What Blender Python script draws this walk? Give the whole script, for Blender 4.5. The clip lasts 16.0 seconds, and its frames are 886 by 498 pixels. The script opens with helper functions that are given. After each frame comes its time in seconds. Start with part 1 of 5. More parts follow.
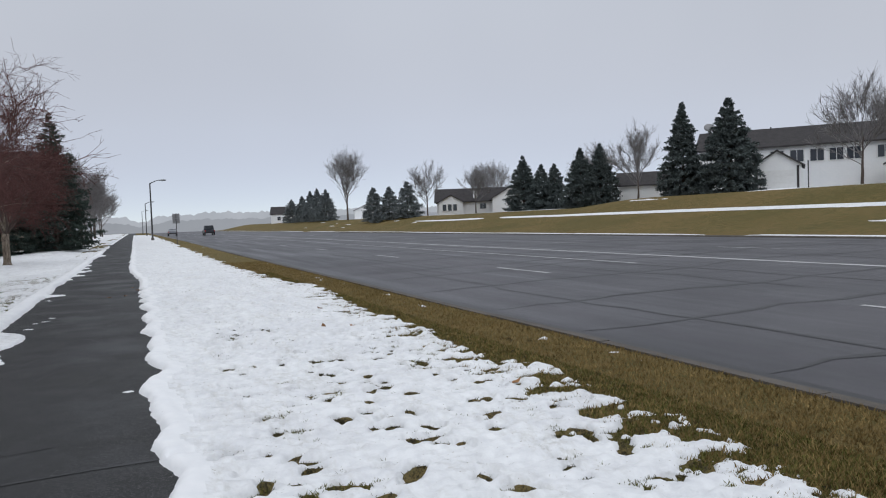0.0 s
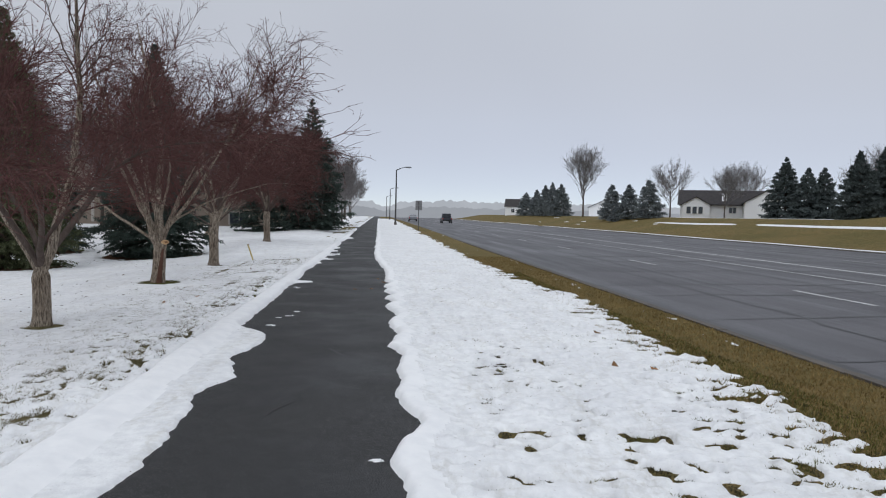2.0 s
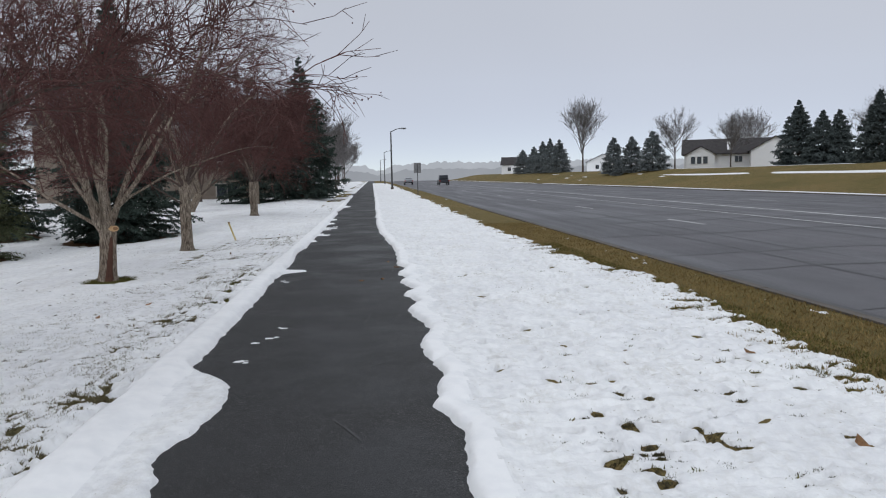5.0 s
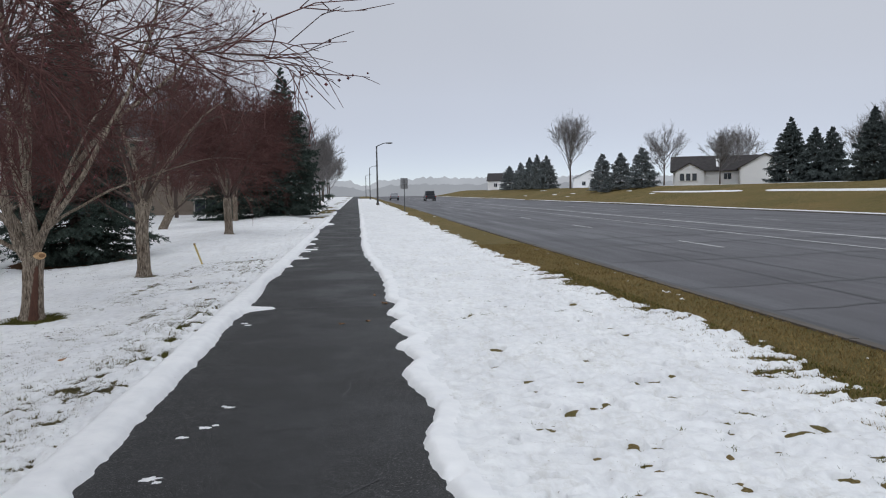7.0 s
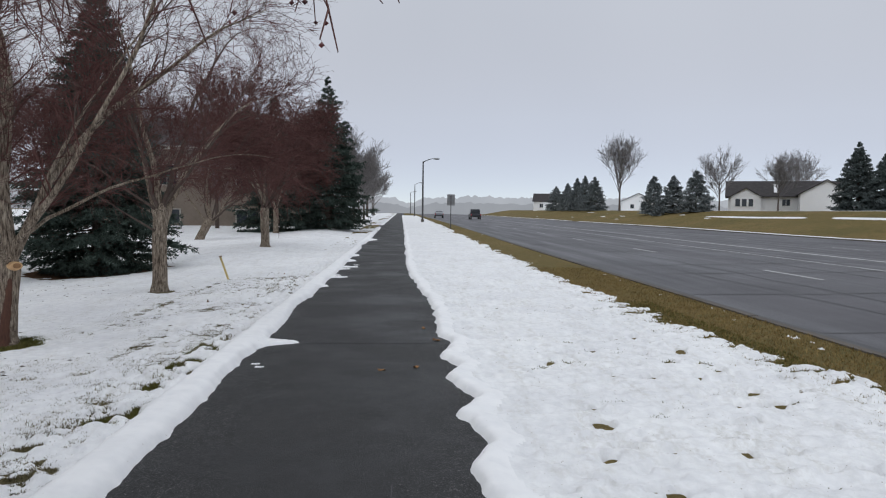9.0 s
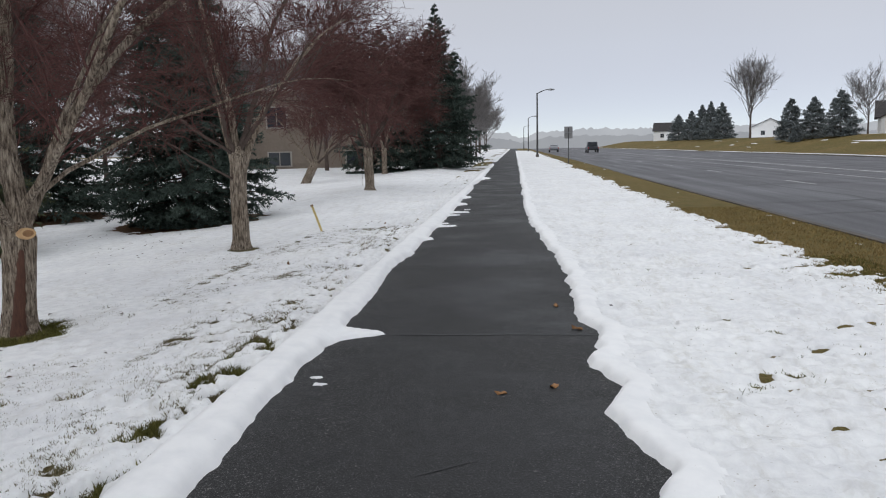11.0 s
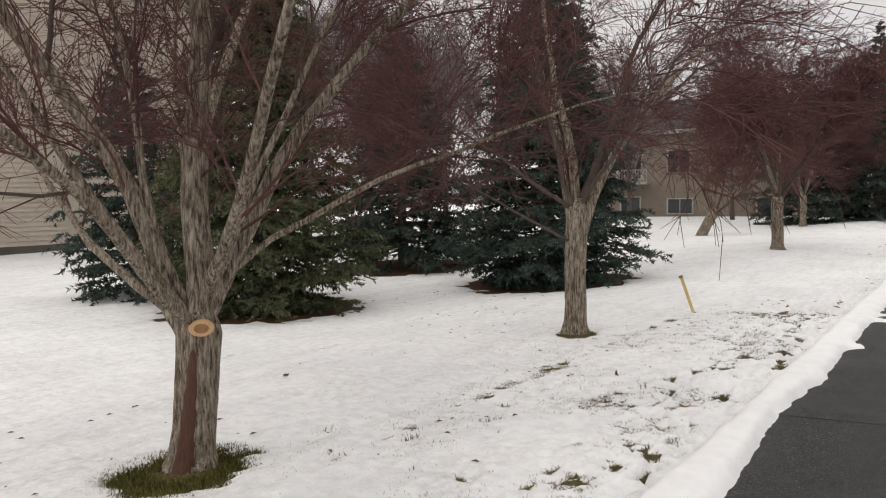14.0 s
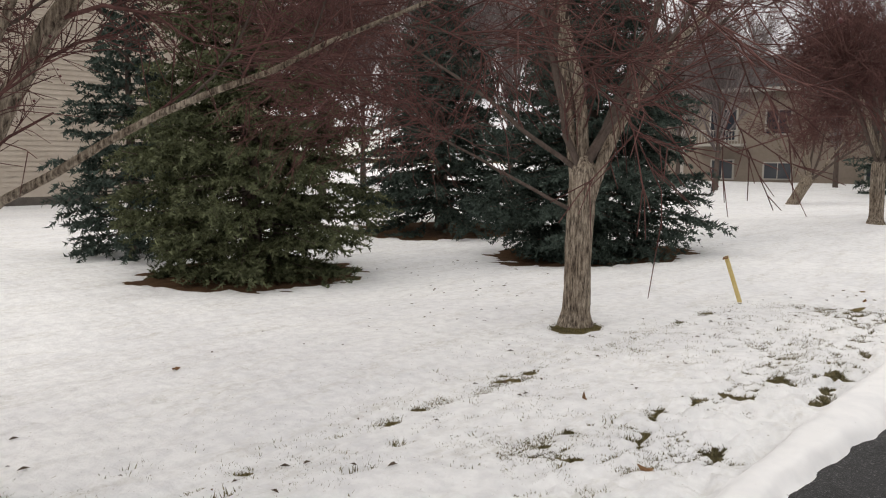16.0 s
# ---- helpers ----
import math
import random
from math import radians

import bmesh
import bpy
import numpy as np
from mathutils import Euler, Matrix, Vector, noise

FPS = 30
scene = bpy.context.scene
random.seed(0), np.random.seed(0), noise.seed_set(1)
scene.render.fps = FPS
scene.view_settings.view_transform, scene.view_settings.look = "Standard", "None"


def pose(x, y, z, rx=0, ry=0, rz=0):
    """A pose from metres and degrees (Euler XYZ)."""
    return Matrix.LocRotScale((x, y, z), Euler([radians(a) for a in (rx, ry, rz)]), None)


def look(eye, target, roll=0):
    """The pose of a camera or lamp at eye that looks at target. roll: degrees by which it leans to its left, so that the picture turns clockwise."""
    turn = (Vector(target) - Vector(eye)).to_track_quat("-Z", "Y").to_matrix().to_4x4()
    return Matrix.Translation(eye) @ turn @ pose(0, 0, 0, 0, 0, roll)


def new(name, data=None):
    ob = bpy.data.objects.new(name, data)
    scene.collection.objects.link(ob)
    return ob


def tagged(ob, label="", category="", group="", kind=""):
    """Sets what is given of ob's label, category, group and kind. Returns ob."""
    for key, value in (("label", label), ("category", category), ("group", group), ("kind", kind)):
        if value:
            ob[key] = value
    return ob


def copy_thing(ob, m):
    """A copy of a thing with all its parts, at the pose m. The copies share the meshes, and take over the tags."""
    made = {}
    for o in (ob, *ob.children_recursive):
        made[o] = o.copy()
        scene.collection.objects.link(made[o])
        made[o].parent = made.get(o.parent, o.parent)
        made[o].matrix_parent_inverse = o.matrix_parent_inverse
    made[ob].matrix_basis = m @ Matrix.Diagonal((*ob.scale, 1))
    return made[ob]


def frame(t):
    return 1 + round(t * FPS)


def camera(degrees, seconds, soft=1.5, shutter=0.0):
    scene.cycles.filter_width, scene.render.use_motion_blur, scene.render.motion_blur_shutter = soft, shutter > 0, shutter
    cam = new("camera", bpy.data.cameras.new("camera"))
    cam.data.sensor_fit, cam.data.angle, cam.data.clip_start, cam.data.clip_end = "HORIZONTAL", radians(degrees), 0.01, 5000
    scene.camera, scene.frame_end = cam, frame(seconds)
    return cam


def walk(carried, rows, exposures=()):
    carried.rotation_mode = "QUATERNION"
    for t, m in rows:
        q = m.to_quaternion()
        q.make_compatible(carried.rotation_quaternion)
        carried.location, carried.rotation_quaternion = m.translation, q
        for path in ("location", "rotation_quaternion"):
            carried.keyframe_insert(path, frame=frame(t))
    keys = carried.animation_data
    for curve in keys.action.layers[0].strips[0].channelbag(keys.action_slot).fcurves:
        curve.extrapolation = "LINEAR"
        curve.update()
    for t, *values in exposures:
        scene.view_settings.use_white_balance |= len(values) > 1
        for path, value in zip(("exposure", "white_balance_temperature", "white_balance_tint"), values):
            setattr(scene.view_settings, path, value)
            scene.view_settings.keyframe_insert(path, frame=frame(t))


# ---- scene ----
cam = camera(60.7, 16.0, soft=1.1)
METRES, EYE, TILT, LEAN, TURN = 20.0, 1.5, 0.0, 0.0, -22.1
ROWS = [
    (0.0, 0.0, 0.0, 0.0, -0.09, -2.31, 2.18),
    (0.5, -0.0134, 0.0304, -0.0, 0.94, -3.37, 3.29),
    (1.0, -0.0285, 0.063, -0.0001, 5.03, -5.03, 1.46),
    (1.5, -0.0415, 0.0926, 0.0021, 10.59, -6.07, 0.85),
    (2.0, -0.0579, 0.1232, 0.0055, 17.24, -2.59, -1.39),
    (2.5, -0.0722, 0.1484, 0.0089, 19.88, -1.97, 1.29),
    (3.0, -0.0897, 0.1786, 0.0097, 21.02, -1.84, 2.01),
    (3.5, -0.1019, 0.2078, 0.0092, 19.59, -2.38, 1.35),
    (4.0, -0.1175, 0.2355, 0.0065, 19.41, -3.6, 0.67),
    (4.5, -0.1299, 0.267, 0.0066, 17.64, -5.5, 1.28),
    (7.0, -0.1852, 0.407, 0.0088, 15.66, -4.33, 0.86),
    (7.5, -0.1933, 0.4337, 0.0079, 17.16, -3.47, 0.09),
    (8.0, -0.2071, 0.4598, 0.0053, 18.64, -2.76, -0.84),
    (10.5, -0.2734, 0.6114, 0.0021, 20.33, -5.11, 0.33),
    (11.0, -0.288, 0.6413, 0.0021, 27.45, -7.69, 1.2),
    (11.5, -0.303, 0.6697, 0.0033, 36.58, -7.72, 1.27),
    (12.0, -0.3156, 0.6936, 0.0063, 44.27, -5.82, 0.87),
    (12.5, -0.3318, 0.7206, 0.0055, 50.52, -4.15, 0.69),
    (13.0, -0.3461, 0.7452, 0.0057, 53.91, -3.72, 0.72),
    (13.5, -0.3604, 0.7714, 0.0062, 56.12, -3.67, 0.77),
    (14.0, -0.3724, 0.7981, 0.0075, 57.6, -3.84, 0.79),
    (14.5, -0.3839, 0.8242, 0.0066, 58.89, -3.97, 0.79),
    (15.0, -0.3981, 0.8509, 0.0055, 59.4, -5.42, 0.88),
    (15.5, -0.4111, 0.8776, 0.0051, 62.53, -6.75, 0.46),
    (16.0, -0.4207, 0.9037, 0.005, 64.64, -6.93, -0.42),
]
walk(cam, [(t, pose(0, 0, EYE, TILT, LEAN, TURN) @ pose(METRES * x, METRES * y, METRES * z, 90 + pitch, roll, yaw)) for t, x, y, z, yaw, pitch, roll in ROWS],
     exposures=[(0.0, 0.02, 6270, 9), (10.5, 0.04, 6340, 9), (11.5, 0.22, 6700, 9), (12.5, 0.36, 7100, 11), (16.0, 0.42, 7230, 11)])

# ---- world and light: overcast winter day ----
world = bpy.data.worlds.new("overcast_sky")
scene.world = world
world.use_nodes = True
wn, wl = world.node_tree.nodes, world.node_tree.links
wn.clear()
w_out, w_bg, w_cloud = wn.new("ShaderNodeOutputWorld"), wn.new("ShaderNodeBackground"), wn.new("ShaderNodeBackground")
w_add = wn.new("ShaderNodeAddShader")
w_sky = wn.new("ShaderNodeTexSky")
w_sky.sky_type, w_sky.sun_disc = "NISHITA", False
w_sky.air_density, w_sky.dust_density, w_sky.ozone_density = 0.3, 0.0, 0.0
w_sky.sun_elevation, w_sky.sun_rotation = radians(38), radians(200)
w_bg.inputs["Strength"].default_value = 0.05
wl.new(w_sky.outputs["Color"], w_bg.inputs["Color"])
# cloud deck: brighter overhead than at the horizon
w_geo, w_sep, w_ramp = wn.new("ShaderNodeTexCoord"), wn.new("ShaderNodeSeparateXYZ"), wn.new("ShaderNodeValToRGB")
w_noise, w_mul = wn.new("ShaderNodeTexNoise"), wn.new("ShaderNodeMixRGB")
wl.new(w_geo.outputs["Generated"], w_sep.inputs[0])
wl.new(w_sep.outputs["Z"], w_ramp.inputs["Fac"])
r = w_ramp.color_ramp
r.elements[0].position, r.elements[0].color = 0.0, (0.385, 0.312, 0.225, 1)
r.elements[1].position, r.elements[1].color = 1.0, (0.93, 0.935, 0.945, 1)
e = r.elements.new(0.12); e.color = (0.458, 0.425, 0.378, 1)
e = r.elements.new(0.40); e.color = (0.515, 0.525, 0.540, 1)
w_noise.inputs["Scale"].default_value, w_noise.inputs["Detail"].default_value = 2.2, 3.0
w_mul.blend_type, w_mul.inputs["Fac"].default_value = "OVERLAY", 0.10
wl.new(w_geo.outputs["Generated"], w_noise.inputs["Vector"])
wl.new(w_ramp.outputs["Color"], w_mul.inputs[1])
wl.new(w_noise.outputs["Fac"], w_mul.inputs[2])
wl.new(w_mul.outputs["Color"], w_cloud.inputs["Color"])
w_cloud.inputs["Strength"].default_value = 1.0
wl.new(w_bg.outputs[0], w_add.inputs[0])
wl.new(w_cloud.outputs[0], w_add.inputs[1])
wl.new(w_add.outputs[0], w_out.inputs["Surface"])

sun = new("sun", bpy.data.lights.new("sun", "SUN"))
sun.data.energy, sun.data.angle, sun.data.color = 0.6, radians(40), (1.0, 0.97, 0.93)
sun.matrix_world = look((-14, -30, 30), (0, 0, 0))


# ---- materials ----
def material(name, build):
    m = bpy.data.materials.new(name)
    m.use_nodes = True
    nt = m.node_tree
    bsdf = nt.nodes["Principled BSDF"]
    build(nt, bsdf)
    return m


def coords(nt, scale=(1, 1, 1), space="Object"):
    tc, mp = nt.nodes.new("ShaderNodeTexCoord"), nt.nodes.new("ShaderNodeMapping")
    mp.inputs["Scale"].default_value = scale
    nt.links.new(tc.outputs[space], mp.inputs["Vector"])
    return mp.outputs["Vector"]


def tex_noise(nt, vec, scale, detail=4.0, rough=0.6):
    n = nt.nodes.new("ShaderNodeTexNoise")
    n.inputs["Scale"].default_value, n.inputs["Detail"].default_value, n.inputs["Roughness"].default_value = scale, detail, rough
    nt.links.new(vec, n.inputs["Vector"])
    return n.outputs["Fac"]


def ramp(nt, fac, stops):
    n = nt.nodes.new("ShaderNodeValToRGB")
    els = n.color_ramp.elements
    els[0].position, els[0].color = stops[0][0], (*stops[0][1], 1)
    els[1].position, els[1].color = stops[-1][0], (*stops[-1][1], 1)
    for p, c in stops[1:-1]:
        els.new(p).color = (*c, 1)
    nt.links.new(fac, n.inputs["Fac"])
    return n.outputs["Color"]


def mix(nt, a, b, fac, mode="MIX"):
    n = nt.nodes.new("ShaderNodeMixRGB")
    n.blend_type = mode
    for sock, v in ((n.inputs[0], fac), (n.inputs[1], a), (n.inputs[2], b)):
        if isinstance(v, (int, float)):
            sock.default_value = v
        elif isinstance(v, tuple):
            sock.default_value = (*v, 1)
        else:
            nt.links.new(v, sock)
    return n.outputs["Color"]


def bump(nt, bsdf, height, strength, distance):
    n = nt.nodes.new("ShaderNodeBump")
    n.inputs["Strength"].default_value, n.inputs["Distance"].default_value = strength, distance
    nt.links.new(height, n.inputs["Height"])
    nt.links.new(n.outputs["Normal"], bsdf.inputs["Normal"])


def surface(name, dark, light, scale, rough=0.8, grain=None, relief=0.3, depth=0.01, stretch=(1, 1, 1), metal=0.0, blotch=0.0, vary=0.0, island=False, spec=0.5):
    """Two colours mixed at two scales, with fine relief; vary: how far alike pieces differ in brightness."""
    def build(nt, b):
        v = coords(nt, stretch)
        fine = tex_noise(nt, v, grain or scale * 6, 5.0, 0.65)
        broad = tex_noise(nt, v, scale, 4.0)
        col = mix(nt, ramp(nt, fine, [(0.3, dark), (0.7, light)]), ramp(nt, broad, [(0.3, dark), (0.7, light)]), 0.5)
        if blotch:
            patch = tex_noise(nt, v, scale * 0.25, 3.0)
            col = mix(nt, col, ramp(nt, patch, [(0.42, (1, 1, 1)), (0.62, (1 - blotch,) * 3)]), 1.0, "MULTIPLY")
        if vary:
            if island:
                g = nt.nodes.new("ShaderNodeNewGeometry").outputs["Random Per Island"]
            else:
                g = nt.nodes.new("ShaderNodeObjectInfo").outputs["Random"]
            col = mix(nt, col, ramp(nt, g, [(0.0, (1 - vary,) * 3), (1.0, (1 + vary * 0.6,) * 3)]), 1.0, "MULTIPLY")
        nt.links.new(col, b.inputs["Base Color"])
        b.inputs["Roughness"].default_value, b.inputs["Metallic"].default_value = rough, metal
        b.inputs["Specular IOR Level"].default_value = spec
        if relief:
            bump(nt, b, fine, relief, depth)
    return material(name, build)


def snow_build(nt, b):
    v = coords(nt)
    fine, mid, broad = tex_noise(nt, v, 60, 5, 0.7), tex_noise(nt, v, 9, 5, 0.6), tex_noise(nt, v, 0.7, 3)
    col = mix(nt, ramp(nt, mid, [(0.25, (0.72, 0.73, 0.75)), (0.6, (0.87, 0.88, 0.89))]), ramp(nt, broad, [(0.35, (0.92, 0.92, 0.93)), (0.6, (1, 1, 1))]), 1.0, "MULTIPLY")
    # thin crusted snow lets the turf tint it, in streaks beside the trail
    wash = tex_noise(nt, coords(nt, (1.6, 0.35, 1)), 2.2, 5, 0.65)
    grain = tex_noise(nt, coords(nt, (1, 0.6, 1)), 17, 4, 0.7)
    thin = mix(nt, ramp(nt, wash, [(0.46, (0, 0, 0)), (0.68, (1, 1, 1))]), ramp(nt, grain, [(0.42, (0, 0, 0)), (0.62, (1, 1, 1))]), 1.0, "MULTIPLY")
    col = mix(nt, col, (0.47, 0.45, 0.40), mix(nt, thin, (0.5, 0.5, 0.5), 1.0, "MULTIPLY"))
    speck = tex_noise(nt, v, 38, 2, 0.5)
    col = mix(nt, col, (0.30, 0.26, 0.21), ramp(nt, speck, [(0.715, (0, 0, 0)), (0.76, (0.85, 0.85, 0.85))]))
    nt.links.new(col, b.inputs["Base Color"])
    b.inputs["Roughness"].default_value = 0.75
    b.inputs["Specular IOR Level"].default_value = 0.25
    bump(nt, b, mix(nt, fine, tex_noise(nt, v, 16, 4, 0.6), 0.8), 0.6, 0.035)


def bank_build(nt, b):
    v = coords(nt)
    fine, mid = tex_noise(nt, v, 70, 5, 0.7), tex_noise(nt, v, 6, 5, 0.6)
    col = ramp(nt, mid, [(0.25, (0.80, 0.81, 0.83)), (0.6, (0.89, 0.895, 0.905))])
    col = mix(nt, col, (0.45, 0.42, 0.38), ramp(nt, tex_noise(nt, v, 34, 2, 0.5), [(0.75, (0, 0, 0)), (0.78, (0.7, 0.7, 0.7))]))
    nt.links.new(col, b.inputs["Base Color"])
    b.inputs["Roughness"].default_value = 0.7
    b.inputs["Specular IOR Level"].default_value = 0.25
    bump(nt, b, mix(nt, fine, mid, 0.5), 0.35, 0.025)


def trail_build(nt, b):
    v = coords(nt)
    grit, mid, broad = tex_noise(nt, v, 110, 3, 0.7), tex_noise(nt, v, 14, 4), tex_noise(nt, v, 0.8, 4)
    col = ramp(nt, grit, [(0.35, (0.009, 0.010, 0.011)), (0.58, (0.027, 0.0275, 0.030)), (0.69, (0.24, 0.24, 0.24))])
    speck = tex_noise(nt, v, 48, 2, 0.5)
    col = mix(nt, col, (0.22, 0.215, 0.21), ramp(nt, speck, [(0.66, (0, 0, 0)), (0.72, (0.8, 0.8, 0.8))]))
    col = mix(nt, col, ramp(nt, broad, [(0.35, (0.52, 0.52, 0.54)), (0.65, (1.08, 1.06, 1.03))]), 1.0, "MULTIPLY")
    col = mix(nt, col, ramp(nt, mid, [(0.3, (0.7, 0.7, 0.7)), (0.7, (1.15, 1.15, 1.15))]), 1.0, "MULTIPLY")
    nt.links.new(col, b.inputs["Base Color"])
    rr = ramp(nt, broad, [(0.35, (0.50, 0.50, 0.50)), (0.6, (0.74, 0.74, 0.74))])
    nt.links.new(rr, b.inputs["Roughness"])
    b.inputs["Specular IOR Level"].default_value = 0.4
    bump(nt, b, mix(nt, grit, mid, 0.35), 0.9, 0.010)


def road_build(nt, b):
    v = coords(nt)
    streak = tex_noise(nt, coords(nt, (1.0, 0.05, 1)), 1.3, 5)
    grit, broad = tex_noise(nt, v, 60, 3, 0.7), tex_noise(nt, v, 0.22, 5)
    col = ramp(nt, grit, [(0.3, (0.042, 0.041, 0.046)), (0.7, (0.084, 0.081, 0.090))])
    col = mix(nt, col, ramp(nt, streak, [(0.32, (0.58, 0.57, 0.60)), (0.52, (0.95, 0.95, 0.96)), (0.70, (1.35, 1.33, 1.34))]), 1.0, "MULTIPLY")
    col = mix(nt, col, ramp(nt, broad, [(0.38, (0.66, 0.66, 0.68)), (0.62, (1.16, 1.15, 1.15))]), 1.0, "MULTIPLY")
    nt.links.new(col, b.inputs["Base Color"])
    nt.links.new(ramp(nt, streak, [(0.3, (0.36, 0.36, 0.36)), (0.65, (0.60, 0.60, 0.60))]), b.inputs["Roughness"])
    b.inputs["Specular IOR Level"].default_value = 0.42
    bump(nt, b, grit, 0.4, 0.006)


def grass_build(nt, b):
    v = coords(nt)
    fine, mid, broad = tex_noise(nt, coords(nt, (1, 1, 1)), 45, 5, 0.75), tex_noise(nt, v, 3, 5), tex_noise(nt, v, 0.12, 4)
    col = ramp(nt, fine, [(0.25, (0.07, 0.053, 0.026)), (0.5, (0.165, 0.125, 0.058)), (0.8, (0.31, 0.25, 0.14))])
    col = mix(nt, col, ramp(nt, mid, [(0.35, (0.75, 0.82, 0.7)), (0.65, (1.1, 1.05, 1.0))]), 1.0, "MULTIPLY")
    col = mix(nt, col, ramp(nt, broad, [(0.35, (0.8, 0.85, 0.75)), (0.65, (1.1, 1.05, 1.0))]), 1.0, "MULTIPLY")
    nt.links.new(col, b.inputs["Base Color"])
    b.inputs["Roughness"].default_value = 0.95
    b.inputs["Specular IOR Level"].default_value = 0.1
    bump(nt, b, mix(nt, fine, mid, 0.5), 0.9, 0.04)


def bark_build(nt, b):
    v = coords(nt, (1, 1, 0.13))
    crack, fine, broad = tex_noise(nt, v, 52, 5, 0.7), tex_noise(nt, coords(nt, (1, 1, 0.4)), 90, 4, 0.7), tex_noise(nt, coords(nt), 2.2, 3)
    col = ramp(nt, crack, [(0.36, (0.055, 0.043, 0.035)), (0.48, (0.22, 0.182, 0.148)), (0.63, (0.45, 0.39, 0.32))])
    col = mix(nt, col, ramp(nt, broad, [(0.35, (0.78, 0.74, 0.70)), (0.65, (1.1, 1.1, 1.08))]), 1.0, "MULTIPLY")
    col = mix(nt, col, ramp(nt, fine, [(0.3, (0.75, 0.75, 0.75)), (0.7, (1.1, 1.1, 1.1))]), 1.0, "MULTIPLY")
    nt.links.new(col, b.inputs["Base Color"])
    b.inputs["Roughness"].default_value = 0.95
    b.inputs["Specular IOR Level"].default_value = 0.1
    bump(nt, b, mix(nt, crack, fine, 0.3), 1.0, 0.02)


def panes_build(nt, b):
    b.inputs["Base Color"].default_value = (0.03, 0.035, 0.045, 1)
    b.inputs["Roughness"].default_value = 0.08
    v = coords(nt)
    bump(nt, b, tex_noise(nt, v, 1.5, 2), 0.05, 0.02)


M_SNOW = material("crusted_snow", snow_build)
M_BANK = material("clean_packed_snow", bank_build)
M_TRAIL = material("trail_asphalt", trail_build)
M_ROAD = material("worn_road_asphalt", road_build)
M_GRASS = material("dormant_grass", grass_build)
M_BARK = material("grey_fissured_bark", bark_build)
M_PANE = material("window_glass", panes_build)
M_TWIG = surface("red_brown_twig", (0.067, 0.032, 0.030), (0.182, 0.094, 0.085), 6, 0.9, relief=0, vary=0.35, island=True, spec=0.1)
M_LIMB = surface("grey_brown_limb", (0.05, 0.038, 0.033), (0.15, 0.118, 0.102), 10, 0.9, grain=60, relief=0.7, depth=0.01, stretch=(1, 1, 0.4), spec=0.1)
# far twigs paled: mist over distance is put into their colour
M_FARTWIG = surface("hazed_far_twig", (0.15, 0.14, 0.14), (0.29, 0.275, 0.27), 3, 0.95, relief=0, vary=0.2, island=True, spec=0.1)
M_BERRY = surface("dark_red_berry", (0.05, 0.012, 0.014), (0.15, 0.03, 0.03), 20, 0.5, relief=0, vary=0.5, island=True)
M_NEEDLE = surface("spruce_needle", (0.053, 0.064, 0.034), (0.165, 0.180, 0.094), 1.4, 0.75, relief=0, vary=0.45, island=True, spec=0.2)
M_BLUENEEDLE = surface("blue_spruce_needle", (0.031, 0.047, 0.041), (0.094, 0.126, 0.104), 1.4, 0.75, relief=0, vary=0.45, island=True, spec=0.2)
# haze painted in: needles lightened and greyed to look far off
M_FARNEEDLE = surface("hazed_far_needle", (0.15, 0.17, 0.175), (0.22, 0.245, 0.25), 0.8, 0.85, relief=0, vary=0.3, island=True, spec=0.1)
# lighter spruce needles, a thinner haze painted in for middle distance
M_MIDNEEDLE = surface("hazed_mid_needle", (0.062, 0.078, 0.077), (0.145, 0.170, 0.165), 1.0, 0.8, relief=0, vary=0.4, island=True, spec=0.15)
M_HEARTWOOD = surface("bare_red_heartwood", (0.035, 0.016, 0.011), (0.13, 0.055, 0.034), 14, 0.85, grain=80, stretch=(1, 1, 0.12), relief=0.8)
M_SAWN = surface("fresh_sawn_wood", (0.50, 0.30, 0.14), (0.70, 0.48, 0.27), 18, 0.8, relief=0.4, depth=0.004)
M_SAWNDARK = surface("weathered_sawn_core", (0.20, 0.10, 0.045), (0.38, 0.21, 0.10), 22, 0.85, relief=0.5, depth=0.005)
M_LITTER = surface("needle_litter", (0.05, 0.030, 0.018), (0.16, 0.09, 0.05), 9, 0.95, grain=70, relief=0.9, depth=0.03, spec=0.1)
M_KERB = surface("weathered_concrete", (0.060, 0.052, 0.045), (0.17, 0.15, 0.13), 3, 0.9, grain=70, relief=0.4, depth=0.006, blotch=0.35)
M_PAINT = surface("worn_white_road_paint", (0.34, 0.34, 0.35), (0.66, 0.66, 0.66), 3, 0.8, grain=30, relief=0.2, depth=0.003, blotch=0.3)
M_TAR = surface("tar_sealed_crack", (0.010, 0.010, 0.011), (0.028, 0.028, 0.03), 6, 0.5, relief=0.3, depth=0.004)
M_BLADE = surface("dry_grass_blade", (0.11, 0.075, 0.028), (0.36, 0.26, 0.11), 2.0, 0.9, relief=0, vary=0.4, island=True, spec=0.1)
M_LAWNBLADE = surface("grey_brown_grass_blade", (0.09, 0.08, 0.04), (0.27, 0.235, 0.14), 2.0, 0.9, relief=0, vary=0.45, island=True, spec=0.1)
M_PRINTBLADE = surface("dark_wet_grass_blade", (0.035, 0.033, 0.02), (0.13, 0.115, 0.07), 2.0, 0.9, relief=0, vary=0.45, island=True, spec=0.1)
M_GREENBLADE = surface("green_grass_blade", (0.05, 0.06, 0.015), (0.19, 0.17, 0.055), 2.0, 0.9, relief=0, vary=0.45, island=True, spec=0.1)
M_LEAF = surface("dry_brown_leaf", (0.12, 0.055, 0.022), (0.42, 0.22, 0.09), 12, 0.85, relief=0.3, depth=0.003, vary=0.4)
